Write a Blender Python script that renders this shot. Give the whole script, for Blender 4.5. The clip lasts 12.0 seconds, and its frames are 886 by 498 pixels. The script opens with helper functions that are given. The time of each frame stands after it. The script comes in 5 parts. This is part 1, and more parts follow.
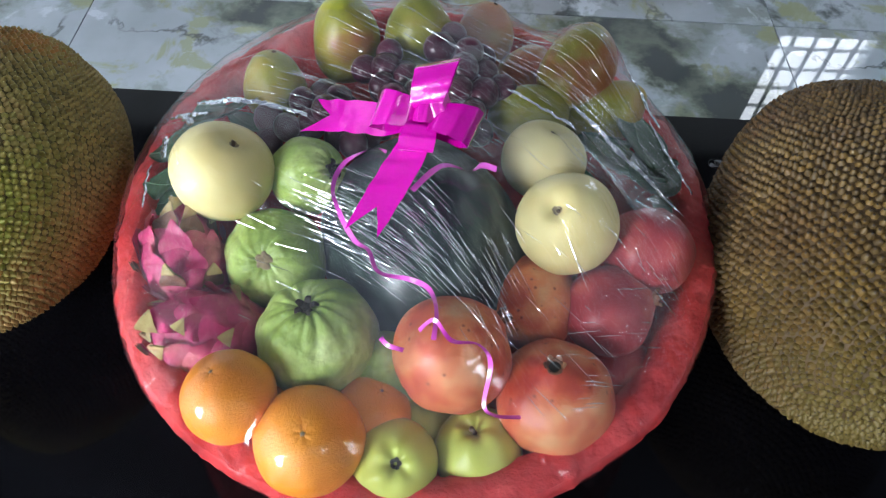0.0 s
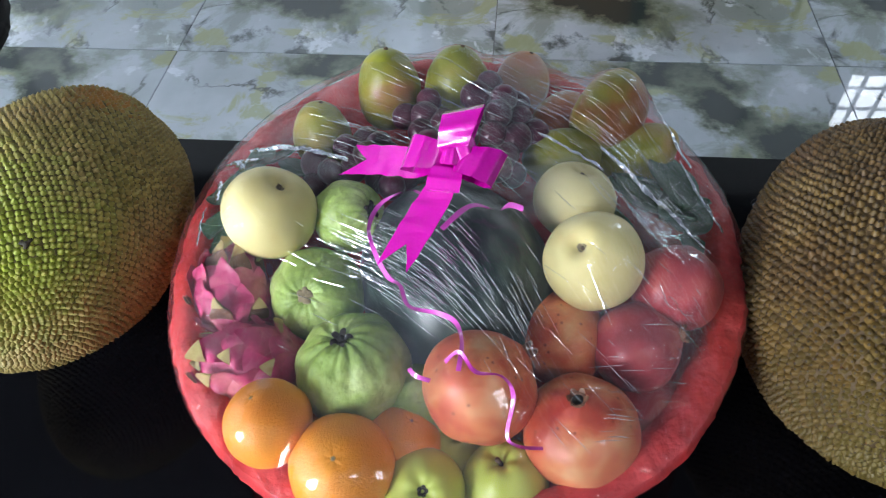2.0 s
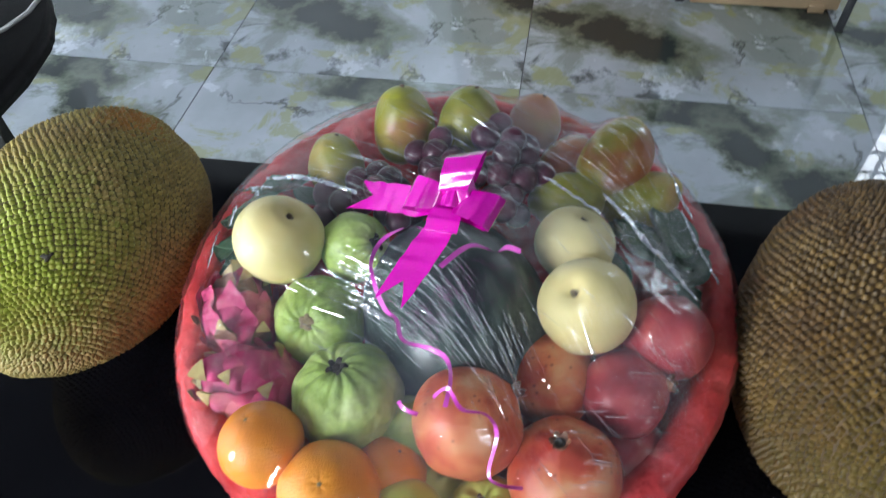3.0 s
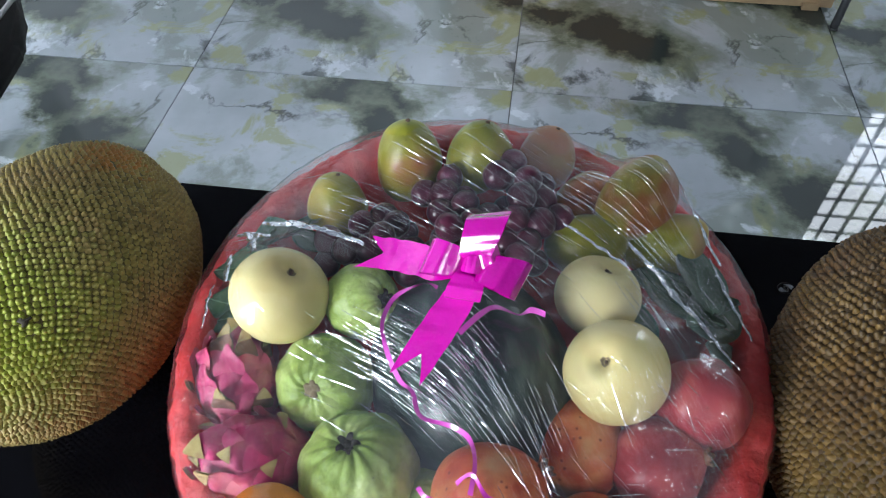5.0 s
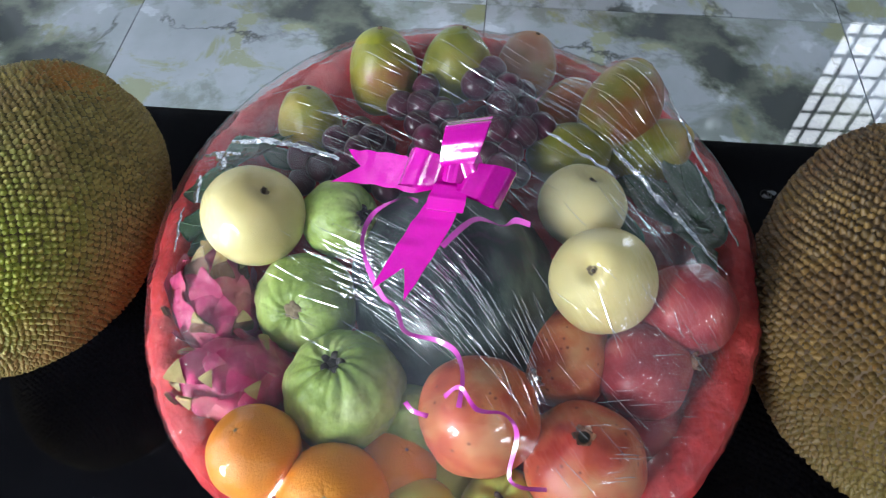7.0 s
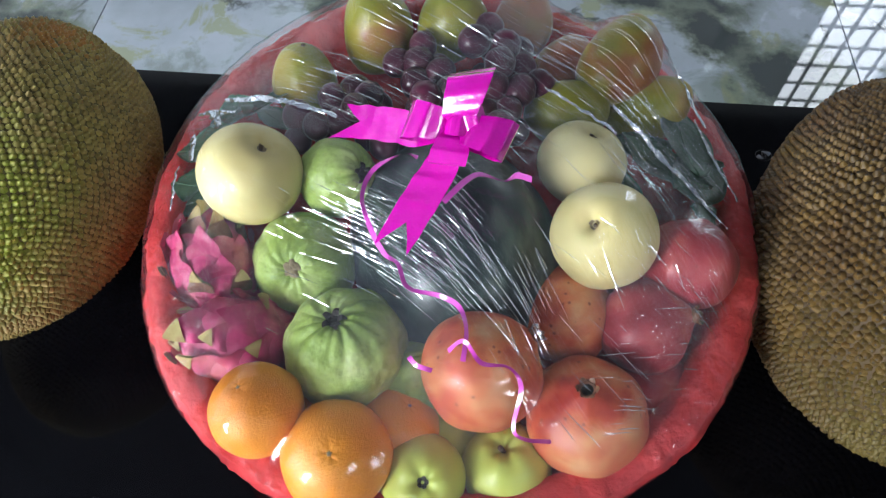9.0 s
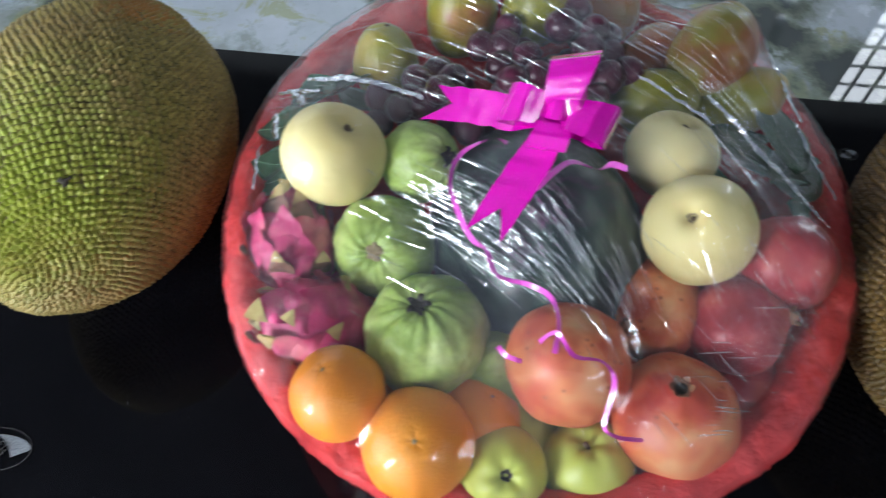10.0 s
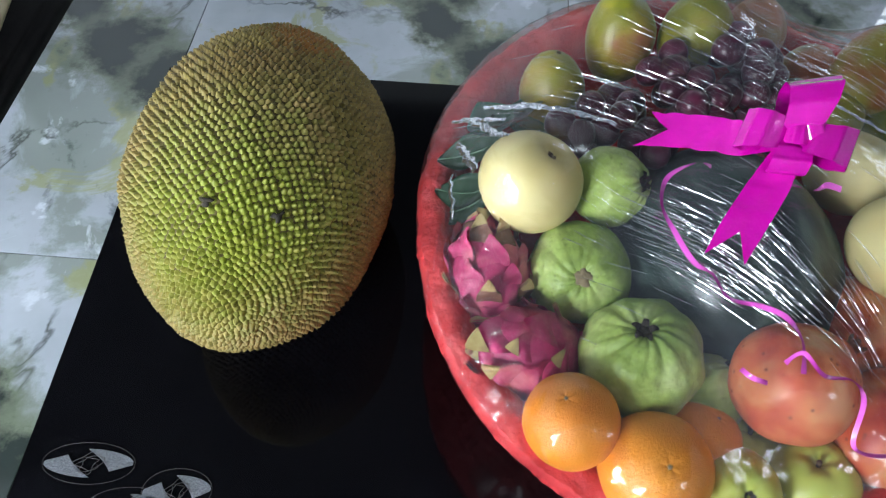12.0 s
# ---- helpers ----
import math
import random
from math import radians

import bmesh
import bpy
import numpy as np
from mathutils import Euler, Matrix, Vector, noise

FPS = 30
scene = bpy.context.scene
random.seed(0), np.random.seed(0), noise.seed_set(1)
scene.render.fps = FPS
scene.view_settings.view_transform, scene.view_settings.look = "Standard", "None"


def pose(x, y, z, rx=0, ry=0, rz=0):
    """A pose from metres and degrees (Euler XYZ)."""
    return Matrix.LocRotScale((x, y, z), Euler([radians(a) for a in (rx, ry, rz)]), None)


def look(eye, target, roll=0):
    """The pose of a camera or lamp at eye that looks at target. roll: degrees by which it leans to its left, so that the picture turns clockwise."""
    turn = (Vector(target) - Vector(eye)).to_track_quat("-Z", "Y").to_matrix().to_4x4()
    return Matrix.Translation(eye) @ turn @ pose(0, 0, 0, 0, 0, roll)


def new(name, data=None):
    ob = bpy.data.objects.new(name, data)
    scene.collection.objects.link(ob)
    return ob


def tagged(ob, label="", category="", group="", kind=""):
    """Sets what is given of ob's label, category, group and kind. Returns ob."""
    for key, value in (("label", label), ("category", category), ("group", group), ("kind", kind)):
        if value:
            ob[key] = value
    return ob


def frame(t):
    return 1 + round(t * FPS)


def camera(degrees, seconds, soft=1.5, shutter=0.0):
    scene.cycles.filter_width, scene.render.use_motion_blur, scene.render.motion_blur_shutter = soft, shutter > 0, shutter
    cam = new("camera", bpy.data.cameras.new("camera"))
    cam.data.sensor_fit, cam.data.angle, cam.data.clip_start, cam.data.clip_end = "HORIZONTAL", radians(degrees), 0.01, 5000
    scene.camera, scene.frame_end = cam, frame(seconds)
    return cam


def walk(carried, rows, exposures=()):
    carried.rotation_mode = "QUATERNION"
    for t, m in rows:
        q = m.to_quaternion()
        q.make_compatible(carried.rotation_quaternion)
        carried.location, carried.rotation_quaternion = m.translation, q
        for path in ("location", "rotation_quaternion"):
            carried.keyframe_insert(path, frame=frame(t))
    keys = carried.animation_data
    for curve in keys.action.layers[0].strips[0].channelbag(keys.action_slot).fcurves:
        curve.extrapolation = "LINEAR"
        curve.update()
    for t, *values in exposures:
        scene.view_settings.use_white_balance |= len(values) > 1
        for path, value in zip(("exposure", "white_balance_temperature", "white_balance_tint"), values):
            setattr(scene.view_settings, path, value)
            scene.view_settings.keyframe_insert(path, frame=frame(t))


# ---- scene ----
cam = camera(63.8, 12.0, soft=1.1, shutter=0.5)
PATH = [
    (0, (0.024, 0.025, 1.105), (0.038, 1.199, -0.514), 3.4),
    (0.5, (0.044, 0.03, 1.108), (0.001, 1.162, -0.54), 1.3),
    (1, (0.054, 0.027, 1.115), (-0.063, 1.196, -0.503), -2.1),
    (1.5, (0.048, 0.011, 1.116), (-0.095, 1.268, -0.433), -2.1),
    (2, (0.054, 0.006, 1.121), (-0.126, 1.269, -0.42), -3.5),
    (2.5, (0.063, 0.019, 1.125), (-0.177, 1.216, -0.459), -6.4),
    (3, (0.077, 0.008, 1.144), (-0.181, 1.302, -0.359), -2.6),
    (3.2, (0.08, 0.013, 1.149), (-0.169, 1.33, -0.336), -1.4),
    (3.5, (0.074, 0.017, 1.148), (-0.191, 1.314, -0.351), -1.5),
    (3.7, (0.058, 0.033, 1.152), (-0.184, 1.316, -0.363), -3.5),
    (5.3, (0.037, 0.079, 1.148), (-0.161, 1.346, -0.386), -0.8),
    (5.5, (0.04, 0.076, 1.154), (-0.206, 1.358, -0.361), -1.8),
    (6, (0.04, 0.075, 1.14), (-0.121, 1.222, -0.491), 0.8),
    (6.5, (0.03, 0.078, 1.127), (-0.113, 1.202, -0.522), 0.9),
    (7, (0.034, 0.081, 1.127), (-0.085, 1.194, -0.53), -0.9),
    (7.2, (0.033, 0.085, 1.121), (-0.063, 1.157, -0.565), -0.9),
    (8.8, (0.021, 0.066, 1.116), (-0.046, 1.165, -0.554), 0.7),
    (9, (0.023, 0.07, 1.116), (-0.049, 1.13, -0.578), 0.5),
    (9.5, (0.017, 0.074, 1.109), (-0.058, 1.108, -0.602), 1.3),
    (10, (-0.019, 0.069, 1.103), (-0.17, 1.103, -0.601), -1.1),
    (10.5, (-0.094, 0.057, 1.097), (-0.29, 1.12, -0.586), -0.0),
    (11, (-0.153, 0.037, 1.102), (-0.279, 1.261, -0.475), 2.4),
    (11.5, (-0.189, 0.054, 1.106), (-0.255, 1.198, -0.533), 2.6),
    (12, (-0.193, 0.056, 1.109), (-0.276, 1.138, -0.57), 0.5),
]
walk(cam, [(t, look(eye, target, roll)) for t, eye, target, roll in PATH], exposures=[(0.0, 0.05), (3.0, 0.05), (5.5, -0.03), (7.0, 0.04), (9.5, 0.08), (10.7, -0.18), (12.0, -0.26)])

# ---- light ----
SKY, SUN = 0.12, 2.0
world = bpy.data.worlds.new("world")
scene.world = world
world.use_nodes = True
wn = world.node_tree
sky = wn.nodes.new("ShaderNodeTexSky")
sky.sky_type, sky.sun_disc = "NISHITA", False
sky.sun_elevation, sky.sun_rotation = radians(45), radians(100)
wn.links.new(sky.outputs[0], wn.nodes["Background"].inputs[0])
wn.nodes["Background"].inputs[1].default_value = SKY
sun = new("sun", bpy.data.lights.new("sun", "SUN"))
sun.data.energy, sun.data.angle, sun.data.color = SUN, radians(0.5), (1.0, 0.95, 0.88)
sun.matrix_world = look((7, -1.5, 7), (0, 0, 0))


def window_light(name, eye, target, w, h, power, color):
    ob = new(name, bpy.data.lights.new(name, "AREA"))
    ob.data.shape, ob.data.size, ob.data.size_y, ob.data.energy, ob.data.color = "RECTANGLE", w, h, power, color
    ob.matrix_world = look(eye, target)
    return ob


# daylight at three openings; the high front one is an unseen window added as fill
window_light("daylight_main", (-1.67, -1.53, 1.40), (-1.67, 0, 1.40), 1.2, 1.15, 305, (0.83, 0.905, 1.0))
window_light("daylight_fill", (1.75, -1.53, 2.20), (1.75, 0.3, 2.0), 1.0, 0.8, 50, (0.83, 0.905, 1.0))
window_light("daylight_far", (1.70, 3.25, 1.70), (1.70, 0, 1.70), 1.20, 1.45, 58, (0.83, 0.905, 1.0))


# ---- materials ----
def mat(name, stops, scale=20.0, rough=0.5, bump=0.0, bscale=80.0, spec=0.5, coat=0.0, metal=0.0, fine=0.0,
        speck=None, jitter=0.0, rvar=0.0, stretch=(1, 1, 1), sss=0.0, detail=4.0, island=0.0):
    """Noise-mottled surface: colour stops over a noise of that scale, finer grain, specks and bump."""
    m = bpy.data.materials.new(name)
    m.use_nodes = True
    t = m.node_tree
    n, l = t.nodes, t.links
    b = n["Principled BSDF"]
    tc = n.new("ShaderNodeTexCoord")
    mp = n.new("ShaderNodeMapping")
    mp.inputs["Scale"].default_value = stretch
    l.new(tc.outputs["Object"], mp.inputs[0])
    oi = n.new("ShaderNodeObjectInfo")
    no = n.new("ShaderNodeTexNoise")
    no.noise_dimensions = "4D"
    no.inputs["Scale"].default_value, no.inputs["Detail"].default_value = scale, detail
    l.new(mp.outputs[0], no.inputs["Vector"])
    w = n.new("ShaderNodeMath")
    w.operation = "MULTIPLY"
    w.inputs[1].default_value = 7.0 if jitter else 0.0
    l.new(oi.outputs["Random"], w.inputs[0])
    l.new(w.outputs[0], no.inputs["W"])
    r = n.new("ShaderNodeValToRGB")
    while len(r.color_ramp.elements) < len(stops):
        r.color_ramp.elements.new(0.5)
    for e, (p, c) in zip(r.color_ramp.elements, stops):
        e.position, e.color = p, (*c, 1)
    l.new(no.outputs[0], r.inputs[0])
    col = r.outputs[0]
    if fine or island:
        f = n.new("ShaderNodeTexNoise")
        f.inputs["Scale"].default_value, f.inputs["Detail"].default_value = scale * 9, 3
        l.new(mp.outputs[0], f.inputs["Vector"])
        src = f.outputs[0]
        if island:
            g = n.new("ShaderNodeNewGeometry")
            src = g.outputs["Random Per Island"]
        mr = n.new("ShaderNodeMapRange")
        k = island or fine
        mr.inputs[3].default_value, mr.inputs[4].default_value = 1 - k, 1 + k
        l.new(src, mr.inputs[0])
        mx = n.new("ShaderNodeVectorMath")
        mx.operation = "SCALE"
        l.new(col, mx.inputs[0])
        l.new(mr.outputs[0], mx.inputs["Scale"])
        col = mx.outputs[0]
    if speck:
        sc, size, sc_col = speck
        v = n.new("ShaderNodeTexVoronoi")
        v.inputs["Scale"].default_value = sc
        l.new(tc.outputs["Object"], v.inputs["Vector"])
        lt = n.new("ShaderNodeMath")
        lt.operation = "LESS_THAN"
        lt.inputs[1].default_value = size
        l.new(v.outputs["Distance"], lt.inputs[0])
        sm = n.new("ShaderNodeMath")
        sm.operation = "MULTIPLY"
        sm.inputs[1].default_value = 0.7
        l.new(lt.outputs[0], sm.inputs[0])
        mix = n.new("ShaderNodeMixRGB")
        mix.inputs[2].default_value = (*sc_col, 1)
        l.new(sm.outputs[0], mix.inputs[0])
        l.new(col, mix.inputs[1])
        col = mix.outputs[0]
    if jitter:
        hs = n.new("ShaderNodeHueSaturation")
        mr2 = n.new("ShaderNodeMapRange")
        mr2.inputs[3].default_value, mr2.inputs[4].default_value = 1 - jitter, 1 + jitter
        l.new(oi.outputs["Random"], mr2.inputs[0])
        l.new(mr2.outputs[0], hs.inputs["Value"])
        l.new(col, hs.inputs["Color"])
        col = hs.outputs[0]
    l.new(col, b.inputs["Base Color"])
    b.inputs["Roughness"].default_value = rough
    if rvar:
        rr = n.new("ShaderNodeMapRange")
        rr.inputs[3].default_value, rr.inputs[4].default_value = max(0, rough - rvar), rough + rvar
        l.new(no.outputs[0], rr.inputs[0])
        l.new(rr.outputs[0], b.inputs["Roughness"])
    b.inputs["Specular IOR Level"].default_value = spec
    b.inputs["Metallic"].default_value = metal
    b.inputs["Coat Weight"].default_value = coat
    b.inputs["Coat Roughness"].default_value = 0.12
    if sss:
        b.inputs["Subsurface Weight"].default_value = sss
        b.inputs["Subsurface Radius"].default_value = (0.006, 0.004, 0.002)
        b.inputs["Subsurface Scale"].default_value = 1.0
    if bump:
        bn = n.new("ShaderNodeTexNoise")
        bn.inputs["Scale"].default_value, bn.inputs["Detail"].default_value = bscale, 5
        l.new(mp.outputs[0], bn.inputs["Vector"])
        bu = n.new("ShaderNodeBump")
        bu.inputs["Strength"].default_value, bu.inputs["Distance"].default_value = bump, 0.002
        l.new(bn.outputs[0], bu.inputs["Height"])
        l.new(bu.outputs[0], b.inputs["Normal"])
    return m


M_WALL = mat("wall_paint", [(0.3, (0.72, 0.75, 0.77)), (0.7, (0.80, 0.83, 0.85))], 3, 0.85, 0.15, 60)
M_CEIL = mat("ceiling_paint", [(0.3, (0.085, 0.09, 0.11)), (0.7, (0.12, 0.127, 0.15))], 2, 0.9, 0.1, 50)
M_GROUT = mat("grout", [(0.3, (0.10, 0.11, 0.11)), (0.7, (0.18, 0.19, 0.19))], 30, 0.9, 0.2)
M_GLASS_BLACK = mat("black_glass", [(0.3, (0.0014, 0.0014, 0.002)), (0.7, (0.003, 0.003, 0.004))], 12, 0.08, spec=0.17, rvar=0.03)
M_BLACK_WOOD = mat("black_lacquer", [(0.3, (0.008, 0.007, 0.007)), (0.7, (0.02, 0.018, 0.017))], 20, 0.45, 0.1, stretch=(1, 1, 6))
M_FROST = mat("frosted_silver", [(0.35, (0.07, 0.08, 0.09)), (0.65, (0.24, 0.255, 0.28))], 900, 0.5, 0.5, 1500, metal=0.1)
M_GREYLINE = mat("etched_line", [(0.3, (0.05, 0.047, 0.047)), (0.7, (0.085, 0.08, 0.08))], 200, 0.5)
M_RED = mat("red_crepe_paper", [(0.3, (0.42, 0.016, 0.020)), (0.55, (0.62, 0.040, 0.042)), (0.75, (0.72, 0.10, 0.098))], 34, 0.62, 2.0, 90, spec=0.35, fine=0.2)
M_PEAR = mat("pale_pear_skin", [(0.3, (0.68, 0.54, 0.21)), (0.5, (0.77, 0.66, 0.30)), (0.7, (0.80, 0.71, 0.36))], 16, 0.52, 0.08, 300, spec=0.3, speck=(420, 0.12, (0.55, 0.40, 0.18)), jitter=0.05, sss=0.1)
M_GUAVA = mat("guava_skin", [(0.3, (0.20, 0.31, 0.05)), (0.5, (0.40, 0.54, 0.13)), (0.72, (0.60, 0.68, 0.30))], 26, 0.42, 1.7, 75, speck=(170, 0.11, (0.16, 0.18, 0.06)), jitter=0.08, fine=0.28, sss=0.05)
M_ORANGE = mat("orange_peel", [(0.3, (0.78, 0.23, 0.012)), (0.6, (0.88, 0.33, 0.02)), (0.8, (0.90, 0.40, 0.04))], 14, 0.46, 0.35, 520, jitter=0.04, sss=0.08)
M_APPLE = mat("yellow_green_apple_skin", [(0.3, (0.46, 0.54, 0.07)), (0.55, (0.60, 0.66, 0.14)), (0.75, (0.70, 0.72, 0.22))], 16, 0.38, 0.05, 300, spec=0.35, speck=(260, 0.10, (0.65, 0.66, 0.35)), coat=0.05, jitter=0.06, sss=0.06)
M_POM = mat("pomegranate_skin", [(0.30, (0.44, 0.035, 0.025)), (0.44, (0.62, 0.11, 0.045)), (0.56, (0.70, 0.23, 0.09)), (0.70, (0.74, 0.42, 0.20))], 30, 0.42, 0.4, 90, speck=(110, 0.14, (0.16, 0.03, 0.02)), jitter=0.10, fine=0.1)
M_POM_DARK = mat("crimson_pomegranate_skin", [(0.3, (0.20, 0.012, 0.022)), (0.48, (0.38, 0.035, 0.045)), (0.62, (0.50, 0.10, 0.075)), (0.78, (0.56, 0.24, 0.15))], 26, 0.42, 0.15, 90, speck=(130, 0.12, (0.14, 0.02, 0.02)), jitter=0.12, fine=0.1)
M_DRAGON = mat("dragon_fruit_skin", [(0.3, (0.36, 0.02, 0.085)), (0.5, (0.54, 0.045, 0.16)), (0.7, (0.62, 0.19, 0.22))], 34, 0.5, 0.6, 120, fine=0.25)
M_SCALE_TIP = mat("dragon_scale_tip", [(0.3, (0.36, 0.25, 0.09)), (0.5, (0.46, 0.36, 0.15)), (0.7, (0.30, 0.14, 0.09))], 60, 0.55, 0.3, 160)
M_DRY = mat("dry_dragon_scale", [(0.3, (0.10, 0.045, 0.035)), (0.6, (0.24, 0.11, 0.07)), (0.8, (0.34, 0.08, 0.12))], 60, 0.6, 0.4, 200)
M_MANGO = mat("mango_skin", [(0.30, (0.145, 0.175, 0.016)), (0.46, (0.26, 0.25, 0.022)), (0.58, (0.33, 0.25, 0.035)), (0.70, (0.34, 0.12, 0.05))], 20, 0.38, 0.08, 150, speck=(190, 0.14, (0.10, 0.08, 0.03)), jitter=0.10, fine=0.12)
M_MANGO_ORANGE = mat("orange_red_mango_skin", [(0.32, (0.34, 0.06, 0.03)), (0.50, (0.40, 0.13, 0.03)), (0.66, (0.32, 0.21, 0.03))], 18, 0.38, 0.08, 150, speck=(190, 0.13, (0.14, 0.06, 0.03)), jitter=0.08, fine=0.12)
M_MANGO_RED = mat("red_blushed_mango_skin", [(0.34, (0.26, 0.045, 0.015)), (0.45, (0.28, 0.10, 0.018)), (0.53, (0.24, 0.20, 0.018)), (0.68, (0.15, 0.20, 0.012))], 15, 0.38, 0.08, 150, speck=(190, 0.11, (0.14, 0.06, 0.03)), jitter=0.08)
M_MELON = mat("watermelon_rind", [(0.38, (0.010, 0.020, 0.020)), (0.52, (0.026, 0.046, 0.040)), (0.62, (0.07, 0.105, 0.085))], 13, 0.3, 0.1, 90, stretch=(3.2, 0.8, 3.2), fine=0.1)
M_GRAPE = mat("dark_red_grape_skin", [(0.3, (0.035, 0.006, 0.018)), (0.6, (0.085, 0.014, 0.035)), (0.8, (0.15, 0.05, 0.07))], 70, 0.28, 0.05, 200, jitter=0.3, fine=0.12)
M_LEAF = mat("dark_leaf", [(0.3, (0.045, 0.11, 0.06)), (0.6, (0.085, 0.185, 0.10)), (0.8, (0.15, 0.26, 0.15))], 40, 0.4, 0.4, 200, jitter=0.2)
M_STEM = mat("dry_stem", [(0.3, (0.05, 0.03, 0.018)), (0.7, (0.14, 0.09, 0.05))], 200, 0.8, 0.5, 300)
M_SCAR = mat("tan_scar", [(0.3, (0.20, 0.15, 0.08)), (0.7, (0.36, 0.28, 0.16))], 250, 0.8, 0.5, 400)
M_CALYX = mat("dark_calyx", [(0.3, (0.012, 0.010, 0.008)), (0.7, (0.05, 0.04, 0.025))], 250, 0.8, 0.4, 400)
M_CROWN = mat("pomegranate_crown", [(0.3, (0.12, 0.05, 0.028)), (0.7, (0.28, 0.12, 0.06))], 150, 0.6, 0.3, 200)
M_RIBBON = mat("magenta_satin_ribbon", [(0.3, (0.46, 0.0, 0.27)), (0.7, (0.60, 0.003, 0.36))], 30, 0.16, 0.8, 60, coat=1.0)
M_CURL = mat("pink_curling_ribbon", [(0.3, (0.66, 0.06, 0.48)), (0.7, (0.78, 0.16, 0.60))], 40, 0.22, 0.04, 60, coat=0.5)
M_CARD = mat("tan_cardboard", [(0.3, (0.36, 0.25, 0.14)), (0.7, (0.44, 0.32, 0.19))], 9, 0.8, 0.2, 140, fine=0.06)
M_WOOD = mat("orange_brown_wood", [(0.3, (0.20, 0.085, 0.025)), (0.7, (0.36, 0.17, 0.055))], 9, 0.4, 0.15, 60, stretch=(1, 9, 9), fine=0.1)
M_DARKPOST = mat("dark_painted_post", [(0.3, (0.03, 0.032, 0.036)), (0.7, (0.06, 0.062, 0.068))], 30, 0.5, 0.1)
M_VINYL = mat("black_vinyl", [(0.3, (0.004, 0.004, 0.004)), (0.7, (0.010, 0.009, 0.009))], 60, 0.6, 0.3, 300, spec=0.12)
M_CABLE = mat("grey_white_cable", [(0.3, (0.30, 0.30, 0.29)), (0.7, (0.42, 0.41, 0.39))], 90, 0.5)
M_BEIGE = mat("beige_wood_stick", [(0.3, (0.50, 0.42, 0.24)), (0.7, (0.62, 0.53, 0.33))], 40, 0.5, 0.1)
M_BLUE = mat("light_blue_paint", [(0.3, (0.24, 0.48, 0.55)), (0.7, (0.32, 0.56, 0.62))], 14, 0.5, 0.1, 80)
M_IRON = mat("grey_grille_iron", [(0.3, (0.12, 0.12, 0.13)), (0.7, (0.2, 0.2, 0.21))], 40, 0.5, 0.1)
M_FRAME = mat("window_frame_paint", [(0.3, (0.40, 0.44, 0.46)), (0.7, (0.5, 0.54, 0.56))], 20, 0.5)


def jack_mat(name, base, patches, k):
    """Skin of a jackfruit: broad zones of colour on the fruit, each bump a little different."""
    m = mat(name, base, 9, 0.55, 0.3, 400, island=k, detail=2)
    t = m.node_tree
    n, l = t.nodes, t.links
    b = n["Principled BSDF"]
    src = b.inputs["Base Color"].links[0].from_socket
    tc = n.new("ShaderNodeTexCoord")
    g = n.new("ShaderNodeNewGeometry")
    for place, r0, r1, tint, most in patches:
        d = n.new("ShaderNodeVectorMath")
        d.operation = "DISTANCE"
        d.inputs[1].default_value = place
        l.new(tc.outputs["Object"], d.inputs[0])
        jit = n.new("ShaderNodeMath")
        jit.operation = "MULTIPLY_ADD"
        jit.inputs[1].default_value = 0.03
        l.new(g.outputs["Random Per Island"], jit.inputs[0])
        l.new(d.outputs["Value"], jit.inputs[2])
        r = n.new("ShaderNodeMapRange")
        r.interpolation_type = "SMOOTHSTEP"
        r.inputs[1].default_value, r.inputs[2].default_value = r0, r1
        r.inputs[3].default_value, r.inputs[4].default_value = most, 0.0
        l.new(jit.outputs[0], r.inputs[0])
        mx = n.new("ShaderNodeMixRGB")
        mx.inputs[2].default_value = (*tint, 1)
        l.new(r.outputs[0], mx.inputs[0])
        l.new(src, mx.inputs[1])
        src = mx.outputs[0]
    l.new(src, b.inputs["Base Color"])
    return m


M_JACK_G = jack_mat("green_jackfruit_bumps", [(0.35, (0.235, 0.155, 0.046)), (0.55, (0.245, 0.190, 0.045)), (0.75, (0.25, 0.160, 0.060))],
                    [((0.01, -0.10, 0.07), 0.03, 0.14, (0.25, 0.30, 0.024), 0.9), ((0.04, 0.085, 0.092), 0.025, 0.055, (0.36, 0.15, 0.02), 0.95)], 0.25)
M_JACK_GB = mat("green_jackfruit_rind", [(0.3, (0.085, 0.066, 0.015)), (0.7, (0.125, 0.098, 0.023))], 40, 0.7, 0.4, 300)
M_JACK_B = jack_mat("brown_jackfruit_bumps", [(0.35, (0.088, 0.043, 0.010)), (0.55, (0.115, 0.066, 0.013)), (0.75, (0.075, 0.034, 0.010))],
                    [((-0.02, -0.15, 0.0), 0.03, 0.14, (0.125, 0.095, 0.016), 0.7)], 0.35)
M_JACK_BB = mat("brown_jackfruit_rind", [(0.3, (0.045, 0.024, 0.008)), (0.7, (0.08, 0.044, 0.012))], 60, 0.7, 0.4, 300)
M_TIP_G = mat("straw_yellow_bump_tip", [(0.3, (0.30, 0.27, 0.07)), (0.7, (0.42, 0.38, 0.13))], 60, 0.45)
M_TIP_B = mat("dark_bump_point", [(0.3, (0.012, 0.006, 0.004)), (0.7, (0.045, 0.022, 0.009))], 60, 0.5)


